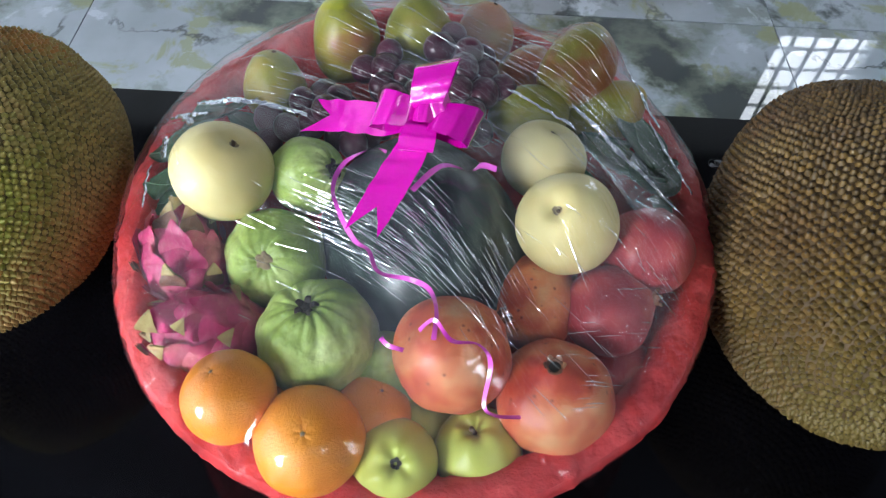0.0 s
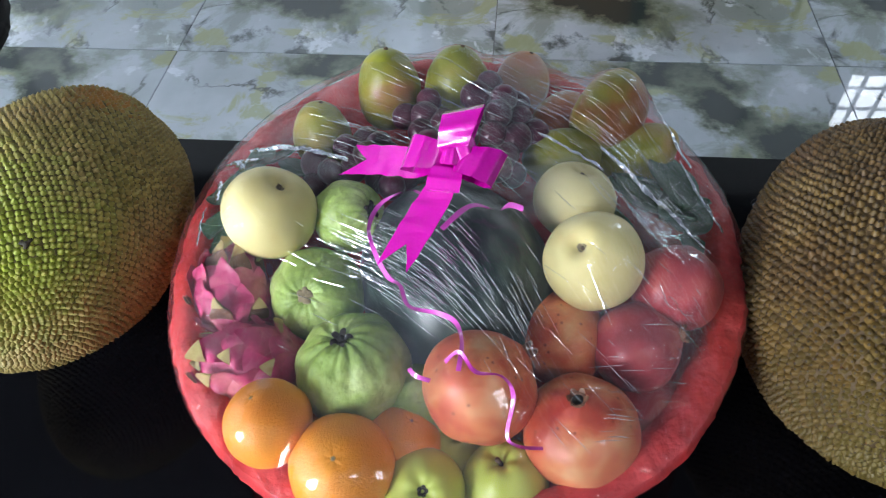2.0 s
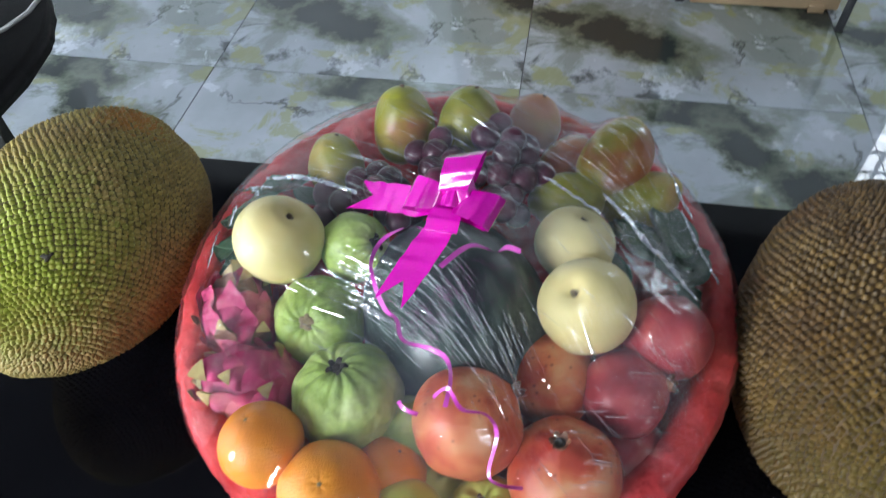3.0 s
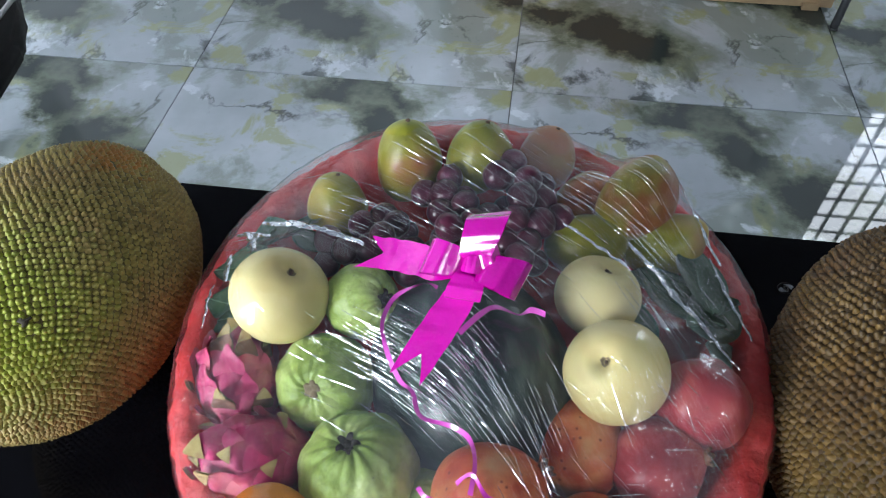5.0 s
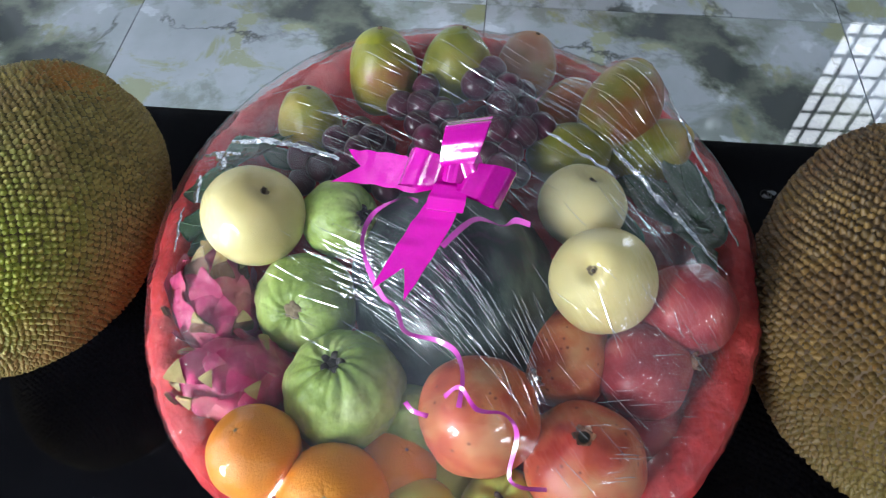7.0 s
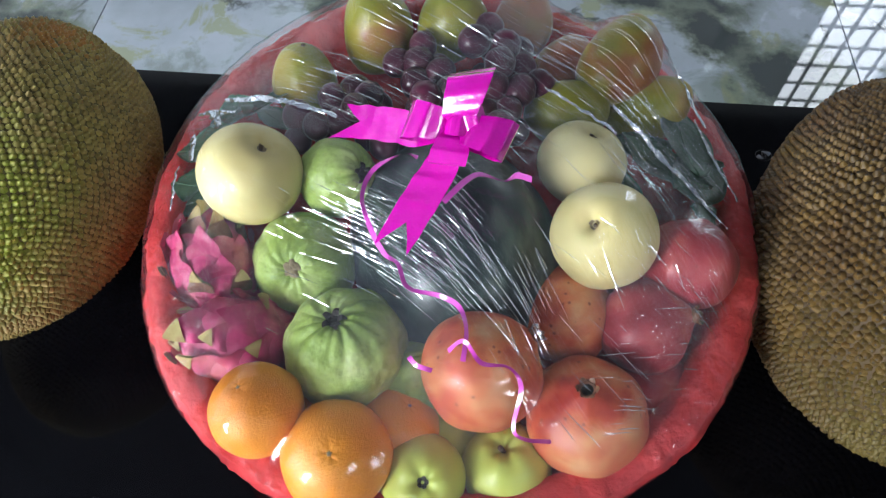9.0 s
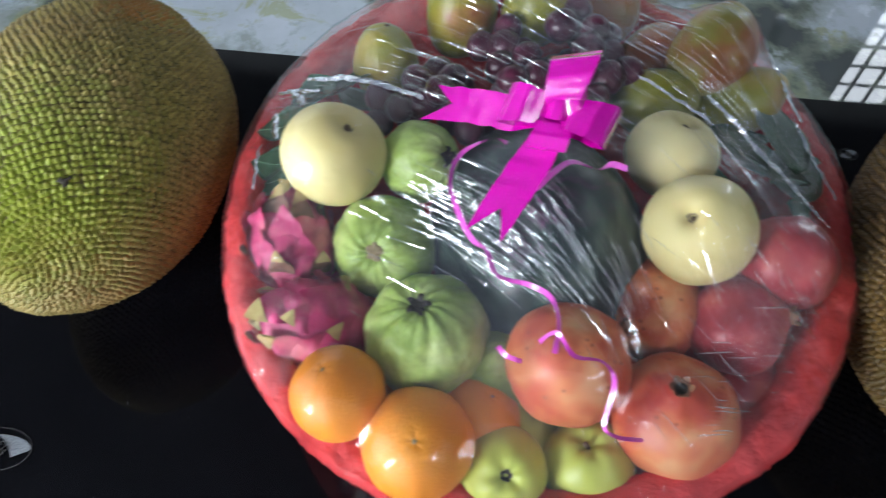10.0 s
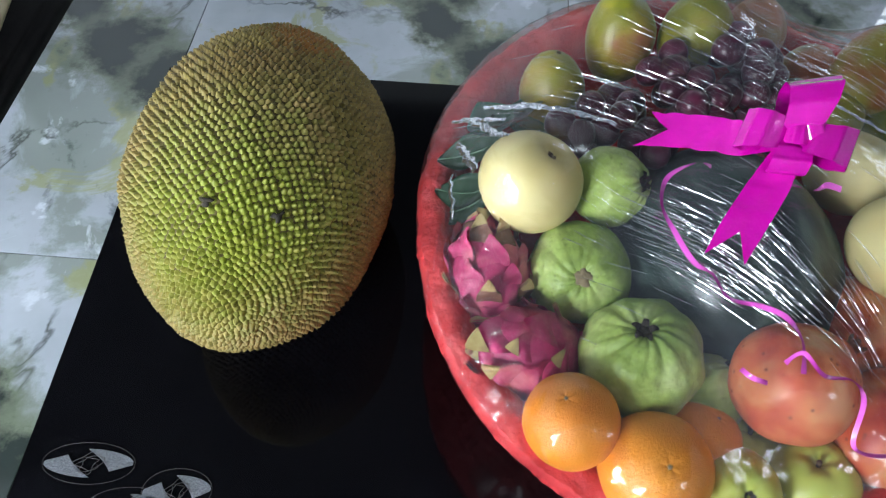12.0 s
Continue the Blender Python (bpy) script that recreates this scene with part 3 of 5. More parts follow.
# ---- the table ----
def table():
    t = base("coffee_table", pose(0, 0, 0), "low coffee table with glossy black glass top on tiled floor", "table")
    bm = bmesh.new()
    vs = [(-0.558, 0.0), (0.62, 0.0), (0.62, 0.686), (-0.578, 0.684)]
    lo = [bm.verts.new((x, y, TOP - 0.010)) for x, y in vs]
    hi = [bm.verts.new((x, y, TOP)) for x, y in vs]
    bm.faces.new(lo[::-1])
    bm.faces.new(hi)
    for i in range(4):
        k = (i + 1) % 4
        bm.faces.new((lo[i], lo[k], hi[k], hi[i]))
    bmesh.ops.bevel(bm, geom=list(bm.edges), offset=0.002, segments=2, affect="EDGES")
    part("glass_top", bm, M_GLASS_BLACK, t, "glossy black glass top", smooth=False)
    part("apron", bx(-0.52, 0.58, 0.04, 0.645, TOP - 0.075, TOP - 0.012, bevel=0.006), M_BLACK_WOOD, t, smooth=False)
    for x in (-0.50, 0.52):
        for y in (0.06, 0.59):
            part("leg", bx(x, x + 0.04, y, y + 0.04, 0.001, TOP - 0.076, bevel=0.004), M_BLACK_WOOD, t, smooth=False)
    # eye-shaped frosted ornaments of the top
    for x, y, a, s, turn in ((-0.505, 0.206, 0.038, 0.0155, 0.03), (-0.424, 0.190, 0.028, 0.016, 0.06), (-0.458, 0.172, 0.036, 0.0155, 0.03), (-0.512, 0.146, 0.034, 0.015, 0.05), (0.344, 0.606, 0.009, 0.007, 0.3)):
        c, sn = math.cos(turn), math.sin(turn)

        def at(u, v, z=0.0006):
            return Vector((x + u * c - v * sn, y + u * sn + v * c, TOP + z))
        bm = bmesh.new()
        n = 40
        o = [bm.verts.new(at(a * 1.05 * math.cos(2 * math.pi * i / n), s * 1.15 * math.sin(2 * math.pi * i / n))) for i in range(n)]
        q = [bm.verts.new(at((a * 1.05 - 0.0004) * math.cos(2 * math.pi * i / n), (s * 1.15 - 0.0004) * math.sin(2 * math.pi * i / n))) for i in range(n)]
        for i in range(n):
            bm.faces.new((o[i], o[(i + 1) % n], q[(i + 1) % n], q[i]))
        part("ornament_outline", bm, M_GREYLINE, t, "thin grey etched oval outline")
        m = 18
        for side in (-1, 1):
            bm = bmesh.new()
            up, dn = [], []
            for i in range(m + 1):
                f = i / m
                w = 1.0 - 1.1 * f
                rim = 0.95 * math.sqrt(max(0, 1 - (w / 1.04) ** 2))
                low = -0.5 * (1 - w) / 0.5 if w > 0.5 else -0.5 + 1.45 * ((0.5 - w) / 0.6) ** 0.7
                up.append(bm.verts.new(at(side * a * w, side * s * 0.82 * rim, 0.0009)))
                dn.append(bm.verts.new(at(side * a * w, side * s * 0.82 * max(-rim, min(low, rim - 0.01)), 0.0009)))
            for i in range(m):
                bm.faces.new((up[i], up[i + 1], dn[i + 1], dn[i]))
            bmesh.ops.recalc_face_normals(bm, faces=bm.faces)
            part("ornament", bm, M_FROST, t, "frosted silver eye-shaped ornament")
        pts = [at(a * 0.40 * math.cos(2 * math.pi * k / 24) * (0.65 + 0.35 * math.cos(k * 0.47)), s * 0.62 * math.sin(2 * math.pi * k / 24) * (0.7 + 0.3 * math.sin(k * 0.33)), 0.0012) for k in range(73)]
        part("ornament_scribble", tube(pts, 0.00028, 4), M_GREYLINE, t)


table()


# ---- jackfruits ----
def jackfruit(p, ax, turn, skin, rind, tip_mat, count, height, base_r, label, flat, tip_r, scar, taper=0.03):
    j = base("jackfruit", Matrix.Translation(p) @ pose(0, 0, 0, *turn), label, "jackfruit", "jackfruits on the table")
    a, b_, c = ax
    sd = p[0] * 7

    def surf(v):
        d = 1 + 0.025 * noise.noise(v * 1.6 + Vector((sd, 0, 0))) + 0.012 * noise.noise(v * 4 + Vector((0, sd, 0)))
        egg = 1 + taper * v.y
        return Vector((v.x * a * d * egg, v.y * b_ * d, v.z * c * d * egg))

    def f(th, ph):
        return surf(Vector((math.sin(th) * math.cos(ph), math.sin(th) * math.sin(ph), math.cos(th)))) * 0.994
    part("rind", shape(f, 72, 48), rind, j)
    verts, faces, slots = [], [], []
    g = math.pi * (3 - math.sqrt(5))
    sides = 6
    for i in range(count):
        yy = 1 - 2 * (i + 0.5) / count
        r = math.sqrt(1 - yy * yy)
        v = Vector((r * math.cos(g * i), yy, r * math.sin(g * i)))
        v += Vector((random.gauss(0, 1), random.gauss(0, 1), random.gauss(0, 1))) * (0.105 / math.sqrt(count) * 2.9)
        v.normalize()
        q = surf(v)
        nrm = Vector((v.x / a, v.y / b_, v.z / c)).normalized()
        u = nrm.orthogonal().normalized()
        w = nrm.cross(u)
        zone = 0.75 + 0.5 * (noise.noise(v * 2.2 + Vector((3, sd, 1))) + 0.5)
        rb = base_r * random.uniform(0.9, 1.12) * (0.85 + 0.25 * zone)
        h = height * random.uniform(0.75, 1.2) * zone
        k = len(verts)
        off = random.uniform(0, 1)
        for s in range(sides):
            an = (s + off) * 2 * math.pi / sides
            verts.append(q - nrm * 0.0009 + (u * math.cos(an) + w * math.sin(an)) * rb)
        lean = (u * random.gauss(0, 1) + w * random.gauss(0, 1)) * rb * 0.18
        for rad, up in ((flat, 0.55), (tip_r, 0.93)):
            for s in range(sides):
                an = (s + off) * 2 * math.pi / sides
                verts.append(q + nrm * h * up + lean * up + (u * math.cos(an) + w * math.sin(an)) * rb * rad)
        verts.append(q + lean + nrm * h * random.choice((1.0, 1.08, 0.92)))
        dark = random.random() < 0.8
        for s in range(sides):
            n2 = (s + 1) % sides
            for ring in (0, sides):
                faces.append((k + ring + s, k + ring + n2, k + ring + sides + n2, k + ring + sides + s))
                slots.append(0)
            faces.append((k + 2 * sides + s, k + 2 * sides + n2, k + 3 * sides))
            slots.append(1 if dark else 0)
    me = bpy.data.meshes.new("bumpy_skin")
    me.from_pydata(verts, [], faces)
    me.materials.append(skin)
    me.materials.append(tip_mat)
    me.polygons.foreach_set("material_index", slots)
    me.polygons.foreach_set("use_smooth", [True] * len(faces))
    ob = new("bumpy_skin", me)
    ob.parent = j
    tagged(ob, "dense short pointed rind bumps", kind="stuff")
    for k, (v, r) in enumerate(scar):
        v = Vector(v).normalized()
        q = surf(v) + Vector((v.x / a, v.y / b_, v.z / c)).normalized() * height * 0.7
        m = aim(q, (v.x / a, v.y / b_, v.z / c))

        def dot(th, ph, r=r, k=k):
            w = r * (1 + 0.4 * math.sin(3 * ph + k) + 0.2 * math.sin(5 * ph))
            return Vector((math.sin(th) * math.cos(ph) * w, math.sin(th) * math.sin(ph) * w * 0.8, math.cos(th) * 0.0018))
        bm = shape(dot, 14, 6)
        bmesh.ops.transform(bm, matrix=m, verts=bm.verts)
        part("bruise", bm, M_CALYX, j, "dark bruise on the rind")
    return j


jackfruit((-0.381, 0.437, TOP + 0.112), (0.112, 0.162, 0.109), (-6, 0, 3), M_JACK_G, M_JACK_GB, M_TIP_G, 7200, 0.0027, 0.0029,
               "large ripe green-yellow jackfruit lying on black table", 0.46, 0.17, [((-0.05, -0.62, 0.74), 0.0045), ((0.36, -0.62, 0.62), 0.0045)])
jackfruit((0.386, 0.402, TOP + 0.118), (0.129, 0.170, 0.115), (3, 0, -8), M_JACK_B, M_JACK_BB, M_TIP_B, 6600, 0.0031, 0.0031,
          "large brown ripe jackfruit with short bumps lying on black table", 0.58, 0.30, [], -0.09)


# ---- the basket ----
CX, CY, RIM, RR = 0.002, 0.419, 0.636, 0.2645


def rim_grow(a):
    """The tray is not quite round: flatter at the left and back left."""
    return 1 - 0.078 * math.exp(-((abs(a) - math.pi) / 0.75) ** 2) - 0.02 * math.exp(-((a - 2.4) / 0.4) ** 2) - 0.025 * math.exp(-((a + 0.1) / 0.8) ** 2) + 0.012 * math.exp(-((a + 0.85) / 0.35) ** 2) + 0.012 * math.exp(-((a + 2.3) / 0.35) ** 2)


def rim_dip(a):
    """How far the rim sags at the front and stands up at one side."""
    return -0.024 * math.exp(-((a + math.pi / 2) / 0.75) ** 2) + 0.006 * math.exp(-((abs(a) - math.pi) / 0.7) ** 2) + 0.011 * math.exp(-((a - 2.1) / 0.6) ** 2)


def basket():
    b = base("fruit_basket", pose(CX, CY, TOP), "round fruit basket lined with red crepe paper on black table", "basket")

    def warp(p, a, r):
        aa = (a + math.pi) % (2 * math.pi) - math.pi
        k = 1 + (rim_grow(aa) - 1) * min(1, max(0, (r - 0.1) / 0.14))
        n1 = noise.noise(Vector((math.cos(a) * 9, math.sin(a) * 9, p.z * 22 + r * 30)))
        n2 = noise.noise(Vector((math.cos(a) * 26, math.sin(a) * 26, p.z * 40)))
        n3 = noise.noise(Vector((math.cos(a) * 60 + 5, math.sin(a) * 60, p.z * 12)))
        n4 = abs(noise.noise(Vector((math.cos(a) * 34, math.sin(a) * 34, p.z * 55 + r * 25))))
        o = (0.0024 * n1 + 0.0016 * n2 + 0.0010 * n3 - 0.0016 * n4) * (1 if r > 0.12 else 0.3)
        return Vector((p.x * k + math.cos(a) * o, p.y * k + math.sin(a) * o, max(0.001, p.z + 0.6 * o + rim_dip(aa) * p.z / 0.136)))
    R, Z = RR, RIM - TOP
    inner = [(0.001, 0.02), (0.09, 0.02), (0.15, 0.022), (0.19, 0.030), (0.202, 0.046), (0.211, 0.062), (0.218, 0.080), (0.224, 0.098), (0.228, Z - 0.025), (0.231, Z - 0.012), (0.237, Z - 0.004), (0.244, Z + 0.001), (0.253, Z), (0.260, Z - 0.003)]
    part("paper_lining", lathe(inner, 420, warp), M_RED, b, "crinkled red crepe paper lining")
    outer = [(0.260, Z - 0.003), (R, Z - 0.010), (R - 0.001, Z - 0.018), (R - 0.010, Z - 0.030), (R - 0.026, Z - 0.06), (R - 0.045, 0.035), (R - 0.062, 0.004), (R - 0.07, 0.001), (0.1, 0.001)]
    part("outer_cover", lathe(outer, 420, warp), M_RED, b, "red paper covering the basket side")


basket()

# ---- fruits ----
CLEAR = []                     # fruits over which the film lies smooth
HEAP = []                      # centre and radius of what the film lies on


def pear(p, r, axis, label, turn=0):
    f = base("pear", aim(p, axis, turn), label, "pear", "pears in the basket")
    sd = p[0] * 31

    def fn(th, ph):
        d = Vector((math.sin(th) * math.cos(ph), math.sin(th) * math.sin(ph), math.cos(th)))
        k = 1 - 0.30 * math.exp(-(th / 0.24) ** 2) - 0.14 * math.exp(-((math.pi - th) / 0.25) ** 2) + 0.02 * math.sin(th) ** 2
        k *= 1 + lump(*d, sd, 1.5, 0.03)
        return Vector((d.x * r * k, d.y * r * k, d.z * r * k * 0.95))
    part("flesh", shape(fn), M_PEAR, f)

    def pit(th, ph):
        q = 0.12 * math.sin(th) * (1 + 0.10 * math.sin(3 * ph + sd) + 0.12 * math.sin(7 * ph))
        k = r * (1 - 0.30 * math.exp(-(q / 0.24) ** 2)) * (1.012 if th < 1.6 else 0.98)
        return Vector((math.sin(q) * math.cos(ph) * k, math.sin(q) * math.sin(ph) * k, math.cos(q) * k * 0.95))
    part("stem_cavity", shape(pit, 20, 8), M_SCAR, f, "tan russet stem cavity")
    part("stem", tube([(0, 0, r * 0.60), (0.0003, 0, r * 0.66), (0.0012, 0.0006, r * 0.76)], [0.0022, 0.0016, 0.0016], 7), M_STEM, f, "short dry brown stem")
    HEAP.append((*p, r))
    CLEAR.append((p[0], p[1], r))


pear((-0.152, 0.406, 0.672), 0.0405, (0.45, 0.17, 0.9), "large round pale yellow pear under film")
pear((0.1225, 0.367, 0.675), 0.0395, (-0.42, -0.27, 0.85), "large round pale yellow pear with stem facing up")
pear((0.111, 0.451, 0.655), 0.036, (0.2, 0.3, 0.9), "pale beige pear half covered by film")


def guava(p, r, axis, ribs, label, eye, stretch=1.0, rim=True):
    f = base("guava", aim(p, axis), label, "guava", "guavas in the basket")
    sd = p[1] * 17

    def fn(th, ph):
        d = Vector((math.sin(th) * math.cos(ph), math.sin(th) * math.sin(ph), math.cos(th)))
        wob = ph + 0.25 * math.sin(2 * th + sd)
        k = 1 + ribs * (abs(math.sin(4.5 * wob + sd)) - 0.6) * math.sin(th) ** 0.7 * (0.5 + 0.5 * math.cos(th * 0.8))
        k *= 1 + lump(*d, sd, 1.8, 0.05) + lump(*d, sd + 3, 5, 0.018)
        k -= 0.14 * math.exp(-(th / 0.2) ** 2)
        k += ribs * 0.75 * (abs(math.sin(6.5 * wob + sd + 0.8 * math.sin(3 * th))) - 0.5) * math.exp(-((th - 0.45) / 0.4) ** 2)
        return Vector((d.x * r * k, d.y * r * k, d.z * r * k * stretch))
    part("flesh", shape(fn, 110, 56), M_GUAVA, f)
    zt = r * stretch * 0.86

    def cup(th, ph):
        w = eye * (1 + 0.25 * math.sin(5 * ph) + 0.15 * math.sin(8 * ph + 1))
        return Vector((math.sin(th) * math.cos(ph) * w, math.sin(th) * math.sin(ph) * w, zt + 0.0012 + math.cos(th) * 0.0022))
    part("calyx", shape(cup, 24, 8), M_CALYX if rim else M_SCAR, f, "dark dried calyx" if rim else "tan stalk scar")
    for k in range(5 if rim else 0):
        an = k * 1.257 + sd
        dx, dy = math.cos(an), math.sin(an)
        part("sepal", strip([(dx * eye * 0.6, dy * eye * 0.6, zt + 0.003), (dx * eye * 1.3, dy * eye * 1.3, zt + 0.005), (dx * eye * 1.9, dy * eye * 1.9, zt + 0.0015)], [(-dy * 0.0028, dx * 0.0028, 0), (-dy * 0.002, dx * 0.002, 0), (-dy * 0.0004, dx * 0.0004, 0)], 0.0004, 0, 3), M_CALYX, f)
    HEAP.append((*p, r))
    CLEAR.append((p[0], p[1], r))


guava((-0.108, 0.357, 0.622), 0.0415, (-0.05, -0.60, 0.78), 0.03, "large green guava with tan stalk scar", 0.008, 1.0, False)
guava((-0.064, 0.285, 0.622), 0.0462, (-0.13, 0.10, 0.98), 0.05, "large ribbed green guava with dark calyx", 0.0055, 0.95)
guava((-0.087, 0.420, 0.655), 0.032, (0.75, -0.25, 0.6), 0.05, "smaller green guava behind the pear", 0.005)
guava((-0.009, 0.272, 0.602), 0.030, (0.3, 0.3, 0.5), 0.03, "yellow-green guava low between other fruits", 0.004)


def orange(p, r, axis, label):
    f = base("orange", aim(p, axis), label, "orange", "oranges in the basket")
    sd = p[0] * 23

    def fn(th, ph):
        d = Vector((math.sin(th) * math.cos(ph), math.sin(th) * math.sin(ph), math.cos(th)))
        k = 1 + lump(*d, sd, 1.7, 0.03) - 0.05 * math.exp(-(th / 0.13) ** 2) * (1 + 0.4 * math.sin(5 * ph))
        return Vector((d.x * r * k, d.y * r * k, d.z * r * k * 0.94))
    part("peel", shape(fn), M_ORANGE, f)

    def nav(th, ph):
        w = r * 0.05 * (1 + 0.3 * math.sin(5 * ph))
        return Vector((math.sin(th) * math.cos(ph) * w, math.sin(th) * math.sin(ph) * w, r * 0.893 + 0.0008 * math.cos(th)))
    part("navel", shape(nav, 15, 6), M_SCAR, f, "small brown navel")
    HEAP.append((*p, r))
    CLEAR.append((p[0], p[1], r))


orange((-0.117, 0.229, 0.635), 0.0335, (-0.25, 0.15, 0.95), "smooth bright orange near the red rim")
orange((-0.059, 0.205, 0.622), 0.0387, (0.02, -0.24, 0.95), "large bright orange near the red rim")
orange((-0.020, 0.235, 0.600), 0.031, (0.3, 0.3, 0.9), "orange deep under the film")
orange((-0.087, 0.250, 0.590), 0.031, (0.3, 0.3, 0.9), "orange deep under the film")


def apple(p, r, axis, label, end):
    f = base("apple", aim(p, axis), label, "apple", "green apples in the basket")
    sd = p[0] * 41

    def fn(th, ph):
        d = Vector((math.sin(th) * math.cos(ph), math.sin(th) * math.sin(ph), math.cos(th)))
        k = 1 - 0.30 * math.exp(-(th / 0.25) ** 2) - 0.1 * math.exp(-((math.pi - th) / 0.3) ** 2)
        k *= 1 + lump(*d, sd, 1.6, 0.03) + 0.03 * math.cos(5 * ph + sd) * math.exp(-((th - 0.35) / 0.4) ** 2)
        return Vector((d.x * r * k, d.y * r * k, d.z * r * k * 1.03))
    part("flesh", shape(fn), M_APPLE, f)
    if end == "stem":
        part("stem", tube([(0, 0, r * 0.68), (0.001, 0.0003, r * 0.85), (0.003, 0.001, r * 1.0)], [0.0022, 0.0015, 0.0022], 7), M_STEM, f, "short dark woody stem")
    else:
        for k in range(5):
            an = k * 1.257
            dx, dy = math.cos(an), math.sin(an)
            part("sepal", strip([(dx * 0.001, dy * 0.001, r * 0.72), (dx * 0.003, dy * 0.003, r * 0.80), (dx * 0.006, dy * 0.006, r * 0.84)], [(-dy * 0.002, dx * 0.002, 0), (-dy * 0.0018, dx * 0.0018, 0), (-dy * 0.0003, dx * 0.0003, 0)], 0.0004, 0, 3), M_CALYX, f)
    HEAP.append((*p, r))
    CLEAR.append((p[0], p[1], r))


apple((0.001, 0.200, 0.600), 0.0315, (0.05, -0.35, 0.9), "yellow-green apple with dark blossom end up", "calyx")
apple((0.061, 0.214, 0.590), 0.033, (-0.15, 0.22, 0.95), "yellow-green apple with short stem", "stem")
apple((0.018, 0.240, 0.575), 0.030, (0.1, 0.2, 0.9), "green apple deep between other fruits", "stem")


def pomegranate(p, r, axis, label, m, crown=True):
    f = base("pomegranate", aim(p, axis), label, "pomegranate", "pomegranates in the basket")
    sd = p[0] * 19 + p[1] * 7

    def fn(th, ph):
        d = Vector((math.sin(th) * math.cos(ph), math.sin(th) * math.sin(ph), math.cos(th)))
        k = 1 + lump(*d, sd, 1.4, 0.05) + 0.022 * math.cos(6 * ph + sd) * math.sin(th) + 0.10 * math.exp(-(th / 0.22) ** 2)
        return Vector((d.x * r * k, d.y * r * k, d.z * r * k * 0.96))
    part("rind", shape(fn), m, f)
    if crown:
        prof = [(0.0056, r * 0.98), (0.0056, r * 1.06), (0.0062, r * 1.11), (0.005, r * 1.11), (0.0035, r * 1.05), (0.001, r * 1.04)]
        part("crown", lathe(prof, 24), M_CROWN, f, "dry reddish crown")
        for k in range(6):
            an = k * 1.047 + sd
            dx, dy = math.cos(an), math.sin(an)
            part("crown_point", strip([(dx * 0.0057, dy * 0.0057, r * 1.09), (dx * 0.0068, dy * 0.0068, r * 1.15), (dx * 0.0080, dy * 0.0080, r * 1.17)], [(-dy * 0.0028, dx * 0.0028, 0), (-dy * 0.0019, dx * 0.0019, 0), (-dy * 0.0004, dx * 0.0004, 0)], 0.0005, 0, 3), M_CROWN, f)

        def pit(th, ph):
            return Vector((math.sin(th) * math.cos(ph) * 0.0045, math.sin(th) * math.sin(ph) * 0.0045, r * 1.07 + 0.001 * math.cos(th)))
        part("stamens", shape(pit, 12, 6), M_CALYX, f, "dark dried stamens")
    HEAP.append((*p, r))


pomegranate((0.038, 0.268, 0.640), 0.044, (0.75, 0.45, 0.45), "pale orange-red pomegranate under shiny film", M_POM)
pomegranate((0.116, 0.248, 0.615), 0.0445, (-0.15, 0.05, 0.95), "red-orange pomegranate with crown up", M_POM)
pomegranate((0.100, 0.327, 0.620), 0.038, (0.8, 0.3, 0.35), "orange-red pomegranate under film", M_POM)
pomegranate((0.159, 0.317, 0.630), 0.036, (0.85, 0.05, 0.5), "crimson pomegranate with crown to the side", M_POM_DARK)
pomegranate((0.191, 0.361, 0.652), 0.0355, (0.2, 0.6, 0.3), "red pomegranate against the basket rim", M_POM_DARK, False)
pomegranate((0.170, 0.280, 0.590), 0.034, (0.4, -0.4, 0.5), "red pomegranate low at the rim", M_POM_DARK, False)


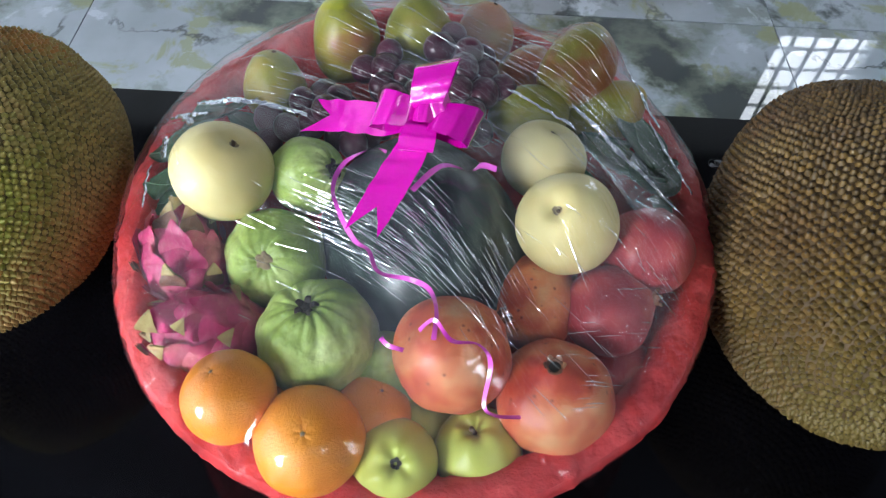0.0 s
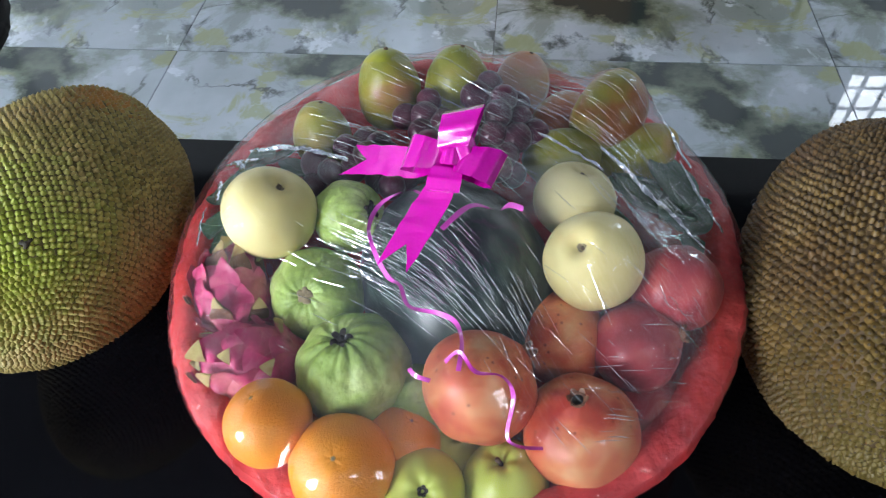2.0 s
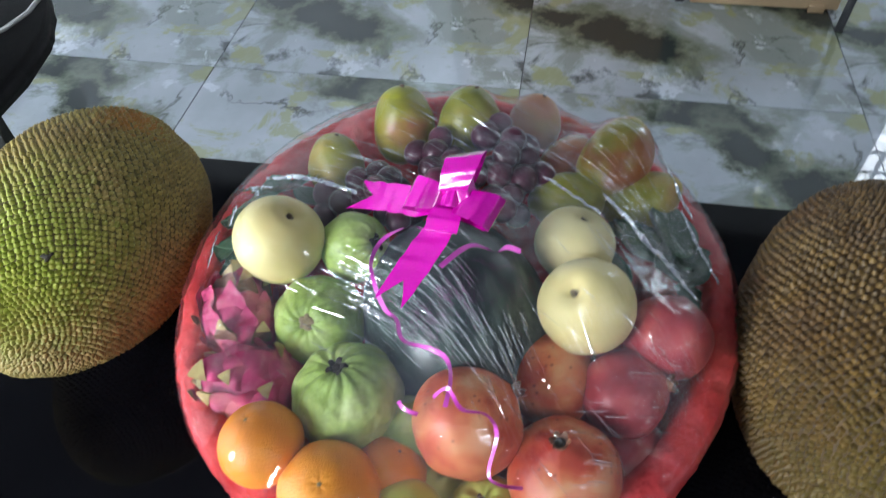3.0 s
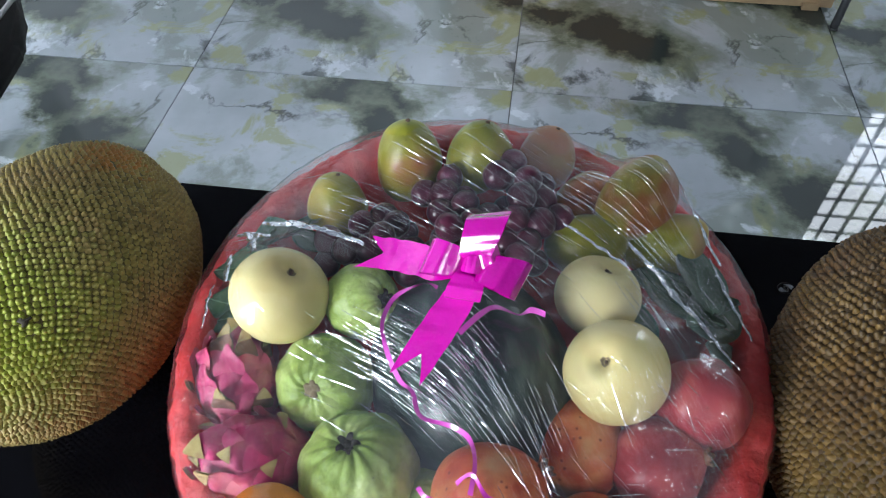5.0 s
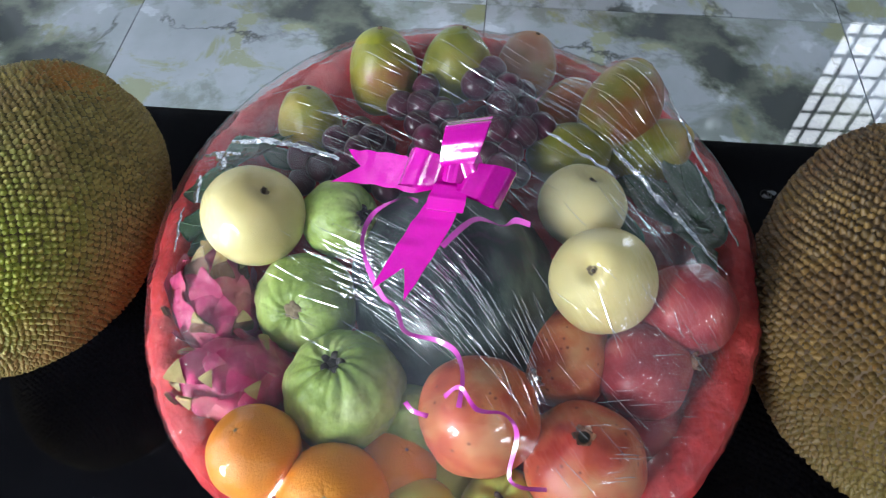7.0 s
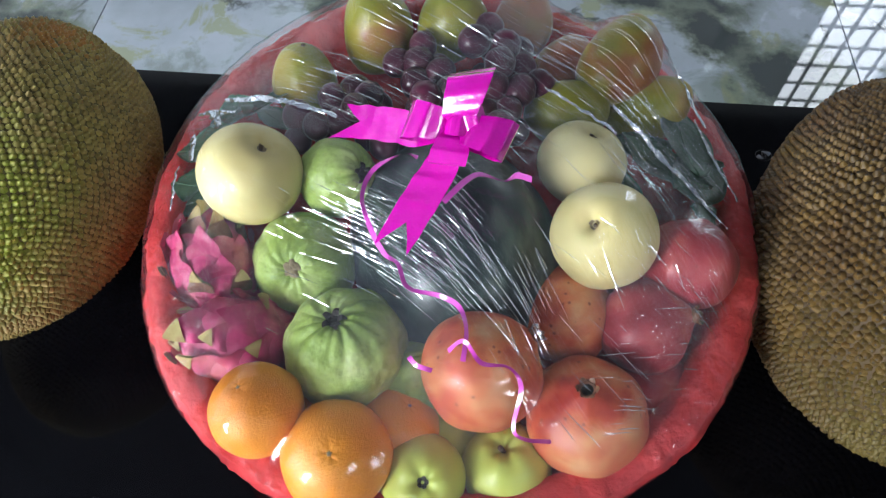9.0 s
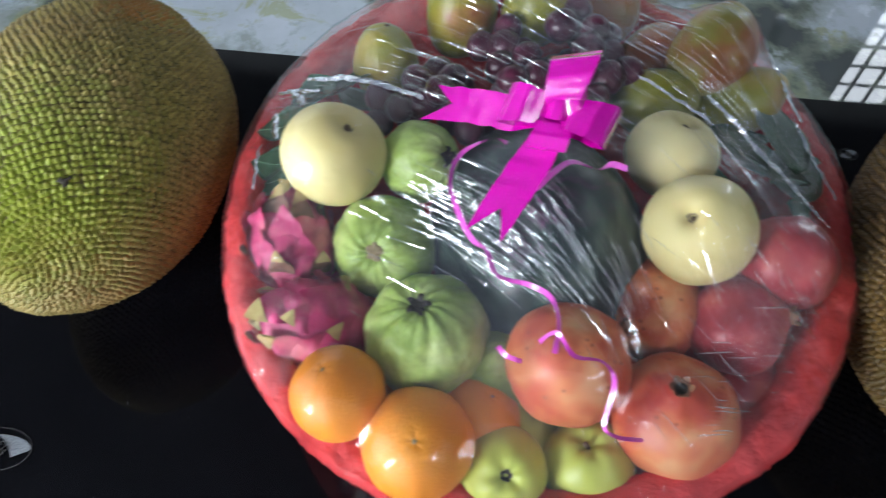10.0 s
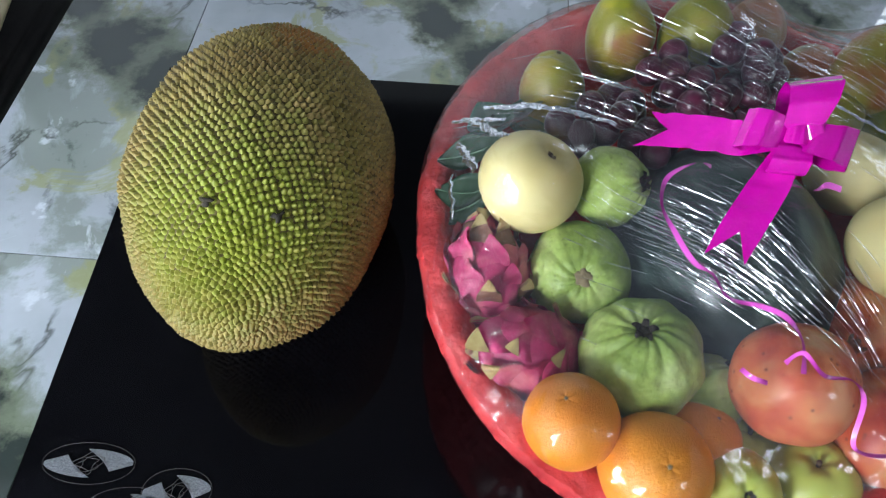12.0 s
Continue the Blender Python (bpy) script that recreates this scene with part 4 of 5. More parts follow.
def dragon_fruit(p, ax, axis, turn, label, count, spread, tip):
    f = base("dragon_fruit", aim(p, axis, turn), label, "dragon fruit", "dragon fruits in the basket")
    rx, rz = ax

    def fn(th, ph):
        d = Vector((math.sin(th) * math.cos(ph), math.sin(th) * math.sin(ph), math.cos(th)))
        k = 1 + lump(*d, p[0] * 11, 2, 0.06)
        return Vector((d.x * rx * k, d.y * rx * k, d.z * rz * k))
    part("skin", shape(fn, 40, 28), M_DRAGON, f)
    rx, rz = rx * 0.96, rz * 0.96
    for i in range(count):
        u = 0.95 - 1.75 * (i + 0.5) / count
        th, ph = math.acos(max(-1, u)), i * 2.4
        d = Vector((math.sin(th) * math.cos(ph), math.sin(th) * math.sin(ph), math.cos(th)))
        o = Vector((d.x * rx, d.y * rx, d.z * rz)) * 0.97
        nrm = Vector((d.x / rx, d.y / rx, d.z / rz)).normalized()
        up = (Vector((0, 0, 1)) - nrm * nrm.z)
        up = up.normalized() if up.length > 0.05 else nrm.orthogonal().normalized()
        sd = up.cross(nrm).normalized()
        L = spread * random.uniform(0.8, 1.3)
        w = L * random.uniform(0.44, 0.56)
        lift = random.uniform(0.06, 0.38)
        skew = sd * L * random.uniform(-0.18, 0.18)
        pts = [o, o + up * L * 0.35 + nrm * L * 0.16, o + up * L * 0.68 + nrm * L * (0.12 + 0.35 * lift) + skew * 0.4, o + up * L * 1.05 + nrm * L * (0.05 + lift) + skew]
        bm = strip(pts, [sd * w + nrm * w * 0.1, sd * w * 0.95, sd * w * 0.5 + nrm * w * 0.25, sd * w * 0.07], 0.0009, 0, 5)
        s = part("scale", bm, M_DRY if tip < 0 and i % 3 == 0 else M_DRAGON, f)
        if i < abs(tip) or i % 3 == 0:
            pe = [pts[1] * 0.15 + pts[2] * 0.85 + nrm * 0.0014, pts[2] * 0.45 + pts[3] * 0.55 + nrm * 0.0014, pts[3] + up * 0.0015 + nrm * 0.001]
            part("scale_tip", strip(pe, [sd * w * 0.60 + nrm * w * 0.2, sd * w * 0.36 + nrm * w * 0.12, sd * w * 0.06], 0.0008, 0, 3), M_SCALE_TIP, s, "tan-yellow scale tip")
    HEAP.append((*p, rx + 0.006))


dragon_fruit((-0.180, 0.3455, 0.622), (0.034, 0.044), (-0.15, 0.55, 0.6), 20, "magenta dragon fruit with dry brown scales", 36, 0.019, -3)
dragon_fruit((-0.1435, 0.2885, 0.6095), (0.036, 0.047), (-0.75, -0.25, 0.45), 50, "pink dragon fruit with yellow-green scale tips", 32, 0.023, 11)


def mango(p, ax, axis, turn, label, m):
    f = base("mango", aim(p, axis, turn), label, "mango", "mangoes in the basket")
    a, b_, c = ax

    def fn(th, ph):
        d = Vector((math.sin(th) * math.cos(ph), math.sin(th) * math.sin(ph), math.cos(th)))
        k = 1 + lump(*d, p[0] * 13, 1.4, 0.05)
        return Vector((d.x * a * k + 0.08 * a * math.cos(th) ** 2, d.y * b_ * k, d.z * c * k * (1 + 0.05 * d.x)))
    part("flesh", shape(fn, 40, 28), m, f)
    part("stem", tube([(0.08 * a, 0, c * 0.95), (0.08 * a, 0, c * 1.03)], [0.0028, 0.002], 8), M_STEM, f, "dark stem end")
    HEAP.append((*p, sum(ax) / 3 + 0.002))


mango((-0.133, 0.525, 0.655), (0.029, 0.027, 0.034), (0.1, 0.3, 0.9), 0, "yellow-green mango at the back of the basket", M_MANGO)
mango((-0.073, 0.583, 0.668), (0.032, 0.030, 0.042), (0.0, 0.35, 0.9), 30, "speckled yellow-green mango at the back", M_MANGO)
mango((-0.005, 0.592, 0.672), (0.033, 0.030, 0.038), (0.2, 0.3, 0.9), 70, "speckled olive mango at the back", M_MANGO)
mango((0.060, 0.625, 0.645), (0.030, 0.028, 0.036), (0.3, 0.3, 0.9), 10, "orange-red mango with green end", M_MANGO_ORANGE)
mango((0.146, 0.553, 0.672), (0.034, 0.031, 0.043), (0.5, 0.6, 0.5), 0, "green mango with red blush", M_MANGO_RED)
mango((0.102, 0.515, 0.645), (0.029, 0.029, 0.038), (0.95, 0.1, 0.1), 0, "dull green-pink mango under film", M_MANGO)
mango((0.175, 0.524, 0.645), (0.028, 0.028, 0.039), (0.9, 0.3, 0.25), 40, "green mango with pink side by the rim", M_MANGO)
mango((0.101, 0.573, 0.640), (0.028, 0.028, 0.036), (0.6, 0.6, 0.3), 0, "red mango between other mangoes", M_MANGO_ORANGE)


def watermelon():
    f = base("watermelon", pose(0.012, 0.385, 0.604, 0, 0, 28), "dark green striped watermelon in the middle of the basket", "watermelon")

    def fn(th, ph):
        d = Vector((math.sin(th) * math.cos(ph), math.sin(th) * math.sin(ph), math.cos(th)))
        k = 1 + lump(*d, 2.0, 1.3, 0.03)
        return Vector((d.x * 0.086 * k, d.y * 0.104 * k, d.z * 0.094 * k))
    part("rind", shape(fn, 64, 44), M_MELON, f)
    HEAP.append((0.012, 0.385, 0.604, 0.092))


watermelon()


def grape_bunch(centres, label, n_each, sd):
    rng = random.Random(sd)
    x, y, z, _ = centres[0]
    f = base("grape_bunch", pose(x, y, z), label, "grapes", "grape bunches in the basket")
    me = None
    pts = []
    for cx, cy, cz, rad in centres:
        tries = 0
        got = 0
        while got < n_each and tries < 900:
            tries += 1
            d = Vector((rng.gauss(0, 1), rng.gauss(0, 1), rng.gauss(0, 1))).normalized() * rad * rng.uniform(0.4, 1)
            q = Vector((cx + d.x, cy + d.y, cz + d.z * 0.6))
            if all((q - o).length > 0.0195 for o in pts):
                pts.append(q)
                got += 1
    for q in pts:
        if me is None:
            ob = part("grape", shape(lambda th, ph: Vector((math.sin(th) * math.cos(ph) * 0.0128, math.sin(th) * math.sin(ph) * 0.0128, math.cos(th) * 0.0138)), 18, 12), M_GRAPE, f)
            me = ob.data
        else:
            ob = new("grape", me)
            ob.parent = f
        s = rng.uniform(0.9, 1.14)
        ob.matrix_basis = Matrix.Translation(q - Vector((x, y, z))) @ Euler((rng.uniform(0, 3), rng.uniform(0, 3), 0)).to_matrix().to_4x4() @ Matrix.Scale(s, 4)
    part("stalk", tube([Vector(c[:3]) - Vector((x, y, z)) for c in centres] + [Vector((0.01, 0.012, -0.01))], 0.0018, 6), M_STEM, f, "thin brown stalk")
    for c in centres:
        HEAP.append((c[0], c[1], c[2], 0.02))


grape_bunch([(0.035, 0.556, 0.672, 0.030), (0.050, 0.520, 0.665, 0.028), (0.040, 0.490, 0.660, 0.026)], "bunch of dark red-purple grapes under film", 15, 4)
grape_bunch([(-0.025, 0.532, 0.672, 0.027), (-0.012, 0.505, 0.672, 0.026)], "small bunch of dark purple grapes", 13, 9)
grape_bunch([(-0.078, 0.485, 0.665, 0.028), (-0.110, 0.472, 0.662, 0.026), (-0.05, 0.468, 0.662, 0.024)], "bunch of dark grapes beside green guava", 13, 15)


def leaf(p, length, width, axis, turn, bend, label):
    bm = bmesh.new()
    n, m = 12, 3
    rows = []
    for i in range(n + 1):
        t = i / n
        w = width * math.sin(math.pi * min(1, t * 0.96 + 0.03)) ** 0.8
        row = []
        for k in range(-m, m + 1):
            v = k / m
            row.append(bm.verts.new((w * v * 0.5, length * (t - 0.5), bend * (t - 0.5) ** 2 * 4 - bend + 0.12 * w * abs(v) + 0.0012 * math.sin(9 * t + 2 * v))))
        rows.append(row)
    fs = []
    for a, c in zip(rows, rows[1:]):
        for k in range(2 * m):
            fs.append(bm.faces.new((a[k], a[k + 1], c[k + 1], c[k])))
    bmesh.ops.solidify(bm, geom=fs, thickness=0.0006)
    lf = link("leaf", bm, M_LEAF)
    lf.matrix_world = aim(p, axis, turn)
    tagged(lf, label, "leaf", "leaves round the basket")
    part("midrib", tube([(0, length * (t - 0.5), bend * (t - 0.5) ** 2 * 4 - bend + 0.001) for t in (0.0, 0.2, 0.4, 0.6, 0.8, 0.97)], 0.0007, 5), M_LEAF, lf)


for k, (x, y, z, L, W, axis, turn) in enumerate((
        (-0.199, 0.443, 0.664, 0.066, 0.042, (-0.55, 0.1, 0.9), 10), (-0.187, 0.478, 0.664, 0.068, 0.042, (-0.4, 0.3, 0.9), -35), (-0.205, 0.402, 0.645, 0.062, 0.034, (-0.4, 0, 0.9), 15),
        (-0.165, 0.492, 0.662, 0.075, 0.036, (-0.3, 0.4, 0.9), -75), (-0.150, 0.490, 0.648, 0.06, 0.026, (0, 0.2, 1), 60), (-0.205, 0.405, 0.660, 0.06, 0.034, (-0.7, 0, 0.8), -20),
        (0.200, 0.478, 0.660, 0.095, 0.050, (0.35, 0.2, 0.9), 60), (0.208, 0.443, 0.656, 0.090, 0.050, (0.5, 0.1, 0.9), 30), (0.180, 0.455, 0.661, 0.085, 0.045, (0.2, 0.2, 0.95), 100),
        (0.165, 0.480, 0.652, 0.060, 0.030, (0.1, 0.1, 1), 140), (0.225, 0.415, 0.635, 0.070, 0.038, (0.6, 0, 0.8), 5), (0.150, 0.440, 0.640, 0.07, 0.035, (0.1, 0.3, 0.9), 20))):
    leaf((x, y, z), L, W, axis, turn, 0.006 + 0.002 * (k % 3), "dark green leaf tucked under the film")
    HEAP.append((x, y, z - 0.012, 0.014))


# ---- the stretch film ----
def film_heights():
    """A membrane pulled over the heap, held at the rim."""
    n, half = 181, 0.30
    ax = np.linspace(-half, half, n)
    gx, gy = np.meshgrid(ax, ax, indexing="ij")
    ang = np.arctan2(gy, gx)
    z = RIM + 0.001 - 0.024 * np.exp(-((ang + math.pi / 2) / 0.75) ** 2) + 0.006 * np.exp(-((np.abs(ang) - math.pi) / 0.7) ** 2) + 0.011 * np.exp(-((ang - 2.1) / 0.6) ** 2)
    ob = np.full((n, n), -1.0)
    for x, y, zz, r in HEAP:
        d2 = (gx - (x - CX)) ** 2 + (gy - (y - CY)) ** 2
        ob = np.maximum(ob, np.where(d2 < r * r, zz + np.sqrt(np.maximum(r * r - d2, 0)) + 0.002, -1))
    inside = np.hypot(gx, gy) < 0.2585 * np.vectorize(rim_grow)(ang)
    z = np.where(inside, np.maximum(ob, z), z)
    for _ in range(1400):
        av = 0.25 * (np.roll(z, 1, 0) + np.roll(z, -1, 0) + np.roll(z, 1, 1) + np.roll(z, -1, 1))
        z = np.where(inside, np.maximum(ob, av), z)
    for _ in range(3):
        av = 0.25 * (np.roll(z, 1, 0) + np.roll(z, -1, 0) + np.roll(z, 1, 1) + np.roll(z, -1, 1))
        z = np.where(inside, np.maximum(z, av), z)
    return ax, z


FAX, FZ = film_heights()


def film_z(x, y):
    u = (np.clip(x - CX, -0.299, 0.299) + 0.30) / 0.60 * (len(FAX) - 1)
    v = (np.clip(y - CY, -0.299, 0.299) + 0.30) / 0.60 * (len(FAX) - 1)
    i, j = int(u), int(v)
    fu, fv = u - i, v - j
    i2, j2 = min(i + 1, len(FAX) - 1), min(j + 1, len(FAX) - 1)
    return float((FZ[i, j] * (1 - fu) + FZ[i2, j] * fu) * (1 - fv) + (FZ[i, j2] * (1 - fu) + FZ[i2, j2] * fu) * fv)


def stretch_film():
    f = base("stretch_film", pose(CX, CY, TOP), "clear plastic stretch film wrapped tightly over fruit basket", "plastic wrap")
    nr, na = 74, 260
    verts, faces = [(0, 0, film_z(CX, CY) - TOP)], []
    prof = [(0.2585 * (k + 1) / nr, None) for k in range(nr)] + [(0.2615, -0.008), (0.261, -0.017), (0.252, -0.030), (0.236, -0.060), (0.218, -0.088)]
    for r, dz in prof:
        for i in range(na):
            a = 2 * math.pi * i / na
            aa = (a + math.pi) % (2 * math.pi) - math.pi
            k = 1 + (rim_grow(aa) - 1) * min(1, max(0, (r - 0.1) / 0.14))
            x, y = r * k * math.cos(a), r * k * math.sin(a)
            wr = 0.0012 * noise.noise(Vector((math.cos(a) * 20, math.sin(a) * 20, r * 12))) if r > 0.2 else 0.0
            z = film_z(x + CX, y + CY) if dz is None else RIM + 0.003 + dz + rim_dip(aa)
            o = 0.003 if dz is not None else 0.003 * max(0.0, (r - 0.24) / 0.0185)
            verts.append((x + math.cos(a) * (o + wr), y + math.sin(a) * (o + wr), z - TOP + 0.0008 + abs(wr)))
    for i in range(na):
        k = (i + 1) % na
        faces.append((0, 1 + i, 1 + k))
        for j in range(len(prof) - 1):
            b0, b1 = 1 + j * na, 1 + (j + 1) * na
            faces.append((b0 + i, b1 + i, b1 + k, b0 + k))
    me = bpy.data.meshes.new("sheet")
    me.from_pydata(verts, [], faces)
    me.materials.append(M_FILM)
    for p in me.polygons:
        p.use_smooth = True
    sh = new("sheet", me)
    sh.parent = f
    # creases that stand up from the sheet
    rng = random.Random(7)
    bm_v, bm_f = [], []

    def pull(x, y):
        """The way the film is drawn, in degrees."""
        if y > 0.43:
            return -20 - 26 * min(1, max(0, (x + 0.12) / 0.28))
        return -20 - 42 * min(1, max(0, (x + 0.07) / 0.14))

    def crease(x, y, ang, length, wid, hgt, most=0.236):
        n = max(5, int(length / 0.006))
        c, s = math.cos(ang), math.sin(ang)
        if max(math.hypot(x + e * c * length - CX, y + e * s * length - CY) for e in (-0.5, 0.5)) > most:
            return
        if x < -0.125 and y < 0.37:
            return
        if any(math.hypot(x - hx, y - hy) < hr * 1.02 for hx, hy, hr in CLEAR) and rng.random() < 0.85:
            return
        if ((x - 0.055) / 0.035) ** 2 + ((y - 0.375) / 0.05) ** 2 < 1 and rng.random() < 0.8:
            return
        bend = rng.uniform(-0.008, 0.008)
        k = len(bm_v)
        for i in range(n + 1):
            t = i / n - 0.5
            px, py = x + c * t * length - s * bend * t * t * length, y + s * t * length + c * bend * t * t * length
            w = wid * (1 - (2 * t) ** 4) + 0.0001
            for q, up in ((-1, 0.0), (-0.4, 0.8), (0.4, 1.0), (1, 0.0)):
                xx, yy = px - s * q * w, py + c * q * w
                bm_v.append((xx - CX, yy - CY, film_z(xx, yy) - TOP + 0.0016 + up * hgt * (1 - (2 * t) ** 4)))
        for i in range(n):
            for q in range(3):
                a = k + i * 4 + q
                bm_f.append((a, a + 1, a + 5, a + 4))
    for x, y, ang, count, sx, sy, length in (
            (-0.055, 0.350, -24, 60, 0.035, 0.022, 0.055), (-0.012, 0.325, -30, 44, 0.03, 0.022, 0.05), (-0.06, 0.345, -34, 16, 0.04, 0.04, 0.06), (-0.02, 0.30, -34, 14, 0.05, 0.03, 0.05), (0.055, 0.31, -58, 20, 0.022, 0.05, 0.06), (0.02, 0.335, -50, 12, 0.012, 0.02, 0.05),
            (-0.10, 0.475, -30, 22, 0.05, 0.025, 0.05), (0.06, 0.44, -45, 14, 0.03, 0.04, 0.05), (0.15, 0.45, -48, 26, 0.03, 0.05, 0.07), (0.08, 0.54, -35, 18, 0.05, 0.04, 0.06),
            (0.17, 0.33, -35, 18, 0.03, 0.05, 0.03), (0.16, 0.26, 12, 16, 0.03, 0.03, 0.03), (-0.02, 0.55, -14, 16, 0.06, 0.03, 0.05), (0.13, 0.22, -40, 12, 0.03, 0.03, 0.04)):
        for _ in range(int(count * 2.3)):
            px, py = x + rng.gauss(0, sx), y + rng.gauss(0, sy)
            way = ang if abs(x) > 0.12 and y < 0.4 else pull(px, py)
            crease(px, py, radians(way + rng.gauss(0, 2.5)), length * rng.uniform(0.15, 0.9), rng.uniform(0.00008, 0.00028), rng.uniform(0.0001, 0.0005))
    me = bpy.data.meshes.new("film_creasing")
    me.from_pydata(bm_v, [], bm_f)
    me.materials.append(M_FOLD)
    for p in me.polygons:
        p.use_smooth = True
    cr = new("film_creasing", me)
    cr.parent = f
    tagged(cr, "fine shiny creases of the film", kind="stuff")
    # rolled, crumpled edges of overlapping layers, whitish and whitened further for window glints
    for x, y, ang, length, wid in ((0.186, 0.556, -62, 0.135, 0.0026), (-0.140, 0.468, -20, 0.11, 0.0034), (-0.186, 0.446, -60, 0.06, 0.0034), (0.165, 0.446, -47, 0.10, 0.0026),
                                   (0.222, 0.462, -68, 0.08, 0.0020), (-0.212, 0.392, -82, 0.04, 0.0016), (-0.196, 0.470, -25, 0.05, 0.0030), (-0.203, 0.425, -70, 0.05, 0.0036), (0.105, 0.475, -36, 0.07, 0.0016), (0.20, 0.40, -55, 0.05, 0.0018)):
        n = int(length / 0.0022)
        c, s = math.cos(radians(ang)), math.sin(radians(ang))
        bm = bmesh.new()
        rows = []
        for i in range(n + 1):
            t = i / n - 0.5
            wob = 0.004 * noise.noise(Vector((t * 6, x * 40, 0)))
            px, py = x + c * t * length - s * wob, y + s * t * length + c * wob
            row = []
            for q in range(7):
                v = q / 3 - 1
                cr_n = noise.noise(Vector((t * length * 260, v * 1.5, y * 50)))
                w = wid * (0.35 + 0.9 * abs(noise.noise(Vector((t * length * 60, 3, x * 30)))) + 0.5 * (1 - 4 * t * t))
                xx, yy = px - s * v * w, py + c * v * w
                row.append(bm.verts.new((xx - CX, yy - CY, film_z(xx, yy) - TOP + 0.0016 + max(0.0, (1 - v * v) * w * 0.7 + cr_n * w * 0.8))))
            rows.append(row)
        for a, d in zip(rows, rows[1:]):
            for q in range(6):
                bm.faces.new((a[q], a[q + 1], d[q + 1], d[q]))
        part("rolled_edge", bm, M_ROLL, f, "whitish crumpled film edge with window glints in its colour")


stretch_film()


# ---- the bow ----
def bow():
    b = base("ribbon_bow", pose(0, 0, 0), "magenta satin pull bow taped on plastic film", "bow")
    def wavy(name, pts, sides, notch=0.0, folds=0.0):
        """A band of ribbon with soft cross folds pressed into it."""
        ps = [Vector(q) for q in pts]
        cs, ss = [], []
        n = (len(ps) - 1) * 3
        for k in range(n + 1):
            t = k / 3
            a = min(int(t), len(ps) - 2)
            f = t - a
            c = ps[a].lerp(ps[a + 1], f)
            if 0 < a < len(ps) - 2 and 0 < f < 1:
                c = c * 0.9 + (ps[a] * 3 + ps[a + 1] * 3 - ps[a - 1] - ps[a + 2]) / 4 * 0.1
            sd = Vector(sides[a]).lerp(Vector(sides[a + 1]), f)
            c = c + Vector((0, 0, folds * math.sin(2.3 * k)))
            cs.append(c)
            ss.append(sd + Vector((0, 0, folds * 1.3 * math.sin(1.7 * k + 1))))
        part(name, strip(cs, ss, notch=notch), M_RIBBON, b)
    centre = Vector((0.010, 0.388, 0.758))
    right, up, out = Vector((1, 0, 0.03)), Vector((0, 0.85, 0.52)), Vector((0, -0.52, 0.85))

    def loop(name, ang, path, across, half, lean=0.0):
        """A loop of ribbon: path runs outward along the angle and out of the bow's face; across is the angle of its width."""
        d = right * math.cos(radians(ang)) + up * math.sin(radians(ang))
        w = right * math.cos(radians(across)) + up * math.sin(radians(across)) + out * lean
        n = len(path) - 1
        wavy(name, [centre + d * a + out * b_ for a, b_ in path], [w * half * (0.62 + 0.38 * math.sin(math.pi * k / n)) for k in range(n + 1)], 0, 0.0002)
    loop("top_loop", 78, [(0.0, 0.002), (0.008, 0.014), (0.021, 0.019), (0.033, 0.016), (0.039, 0.006), (0.034, -0.005), (0.016, -0.008), (0.0, -0.001)], 6, 0.0150, 0.30)
    loop("right_loop", -14, [(0.0, 0.002), (0.010, 0.013), (0.022, 0.018), (0.033, 0.014), (0.037, 0.004), (0.031, -0.006), (0.016, -0.007), (0.0, -0.001)], 68, 0.0140, -0.25)
    loop("left_loop", 172, [(0.0, 0.001), (0.010, 0.009), (0.022, 0.013), (0.031, 0.010), (0.034, 0.002), (0.026, -0.006), (0.012, -0.006), (0.0, -0.002)], 72, 0.0130, 0.1)
    loop("front_loop", 258, [(0.0, 0.004), (0.008, 0.010), (0.017, 0.011), (0.024, 0.006), (0.024, -0.001), (0.012, -0.003)], -4, 0.0128)
    loop("inner_loop", 28, [(0.0, 0.003), (0.006, 0.012), (0.014, 0.014), (0.020, 0.008), (0.018, 0.0), (0.006, -0.001)], 112, 0.0095, 0.2)
    wavy("left_tail", [centre + Vector((-0.004, 0.002, -0.002)), (-0.016, 0.394, 0.748), (-0.030, 0.402, 0.742), (-0.046, 0.409, 0.736), (-0.062, 0.414, 0.731), (-0.078, 0.417, 0.727)],
         [(0.002, 0.007, 0.004), (0.002, 0.0100, 0.006), (0.002, 0.0105, 0.006), (0.002, 0.0105, 0.006), (0.004, 0.0105, 0.006), (0.006, 0.0110, 0.006)], 3.2, 0.0004)
    wavy("down_tail", [centre + Vector((0, -0.002, 0)), (0.003, 0.372, 0.747), (-0.004, 0.359, 0.740), (-0.012, 0.346, 0.732), (-0.020, 0.333, 0.724), (-0.029, 0.317, 0.716)],
         [(0.009, 0.001, 0.003), (0.0125, 0.0, 0.002), (0.0135, -0.002, 0.002), (0.0135, -0.003, 0.002), (0.0130, -0.004, 0.002), (0.0115, -0.005, 0.002)], 3.2, 0.0004)
    loop("knot", 0, [(-0.008, 0.006), (-0.004, 0.012), (0.002, 0.013), (0.007, 0.010), (0.010, 0.004)], 84, 0.0065)

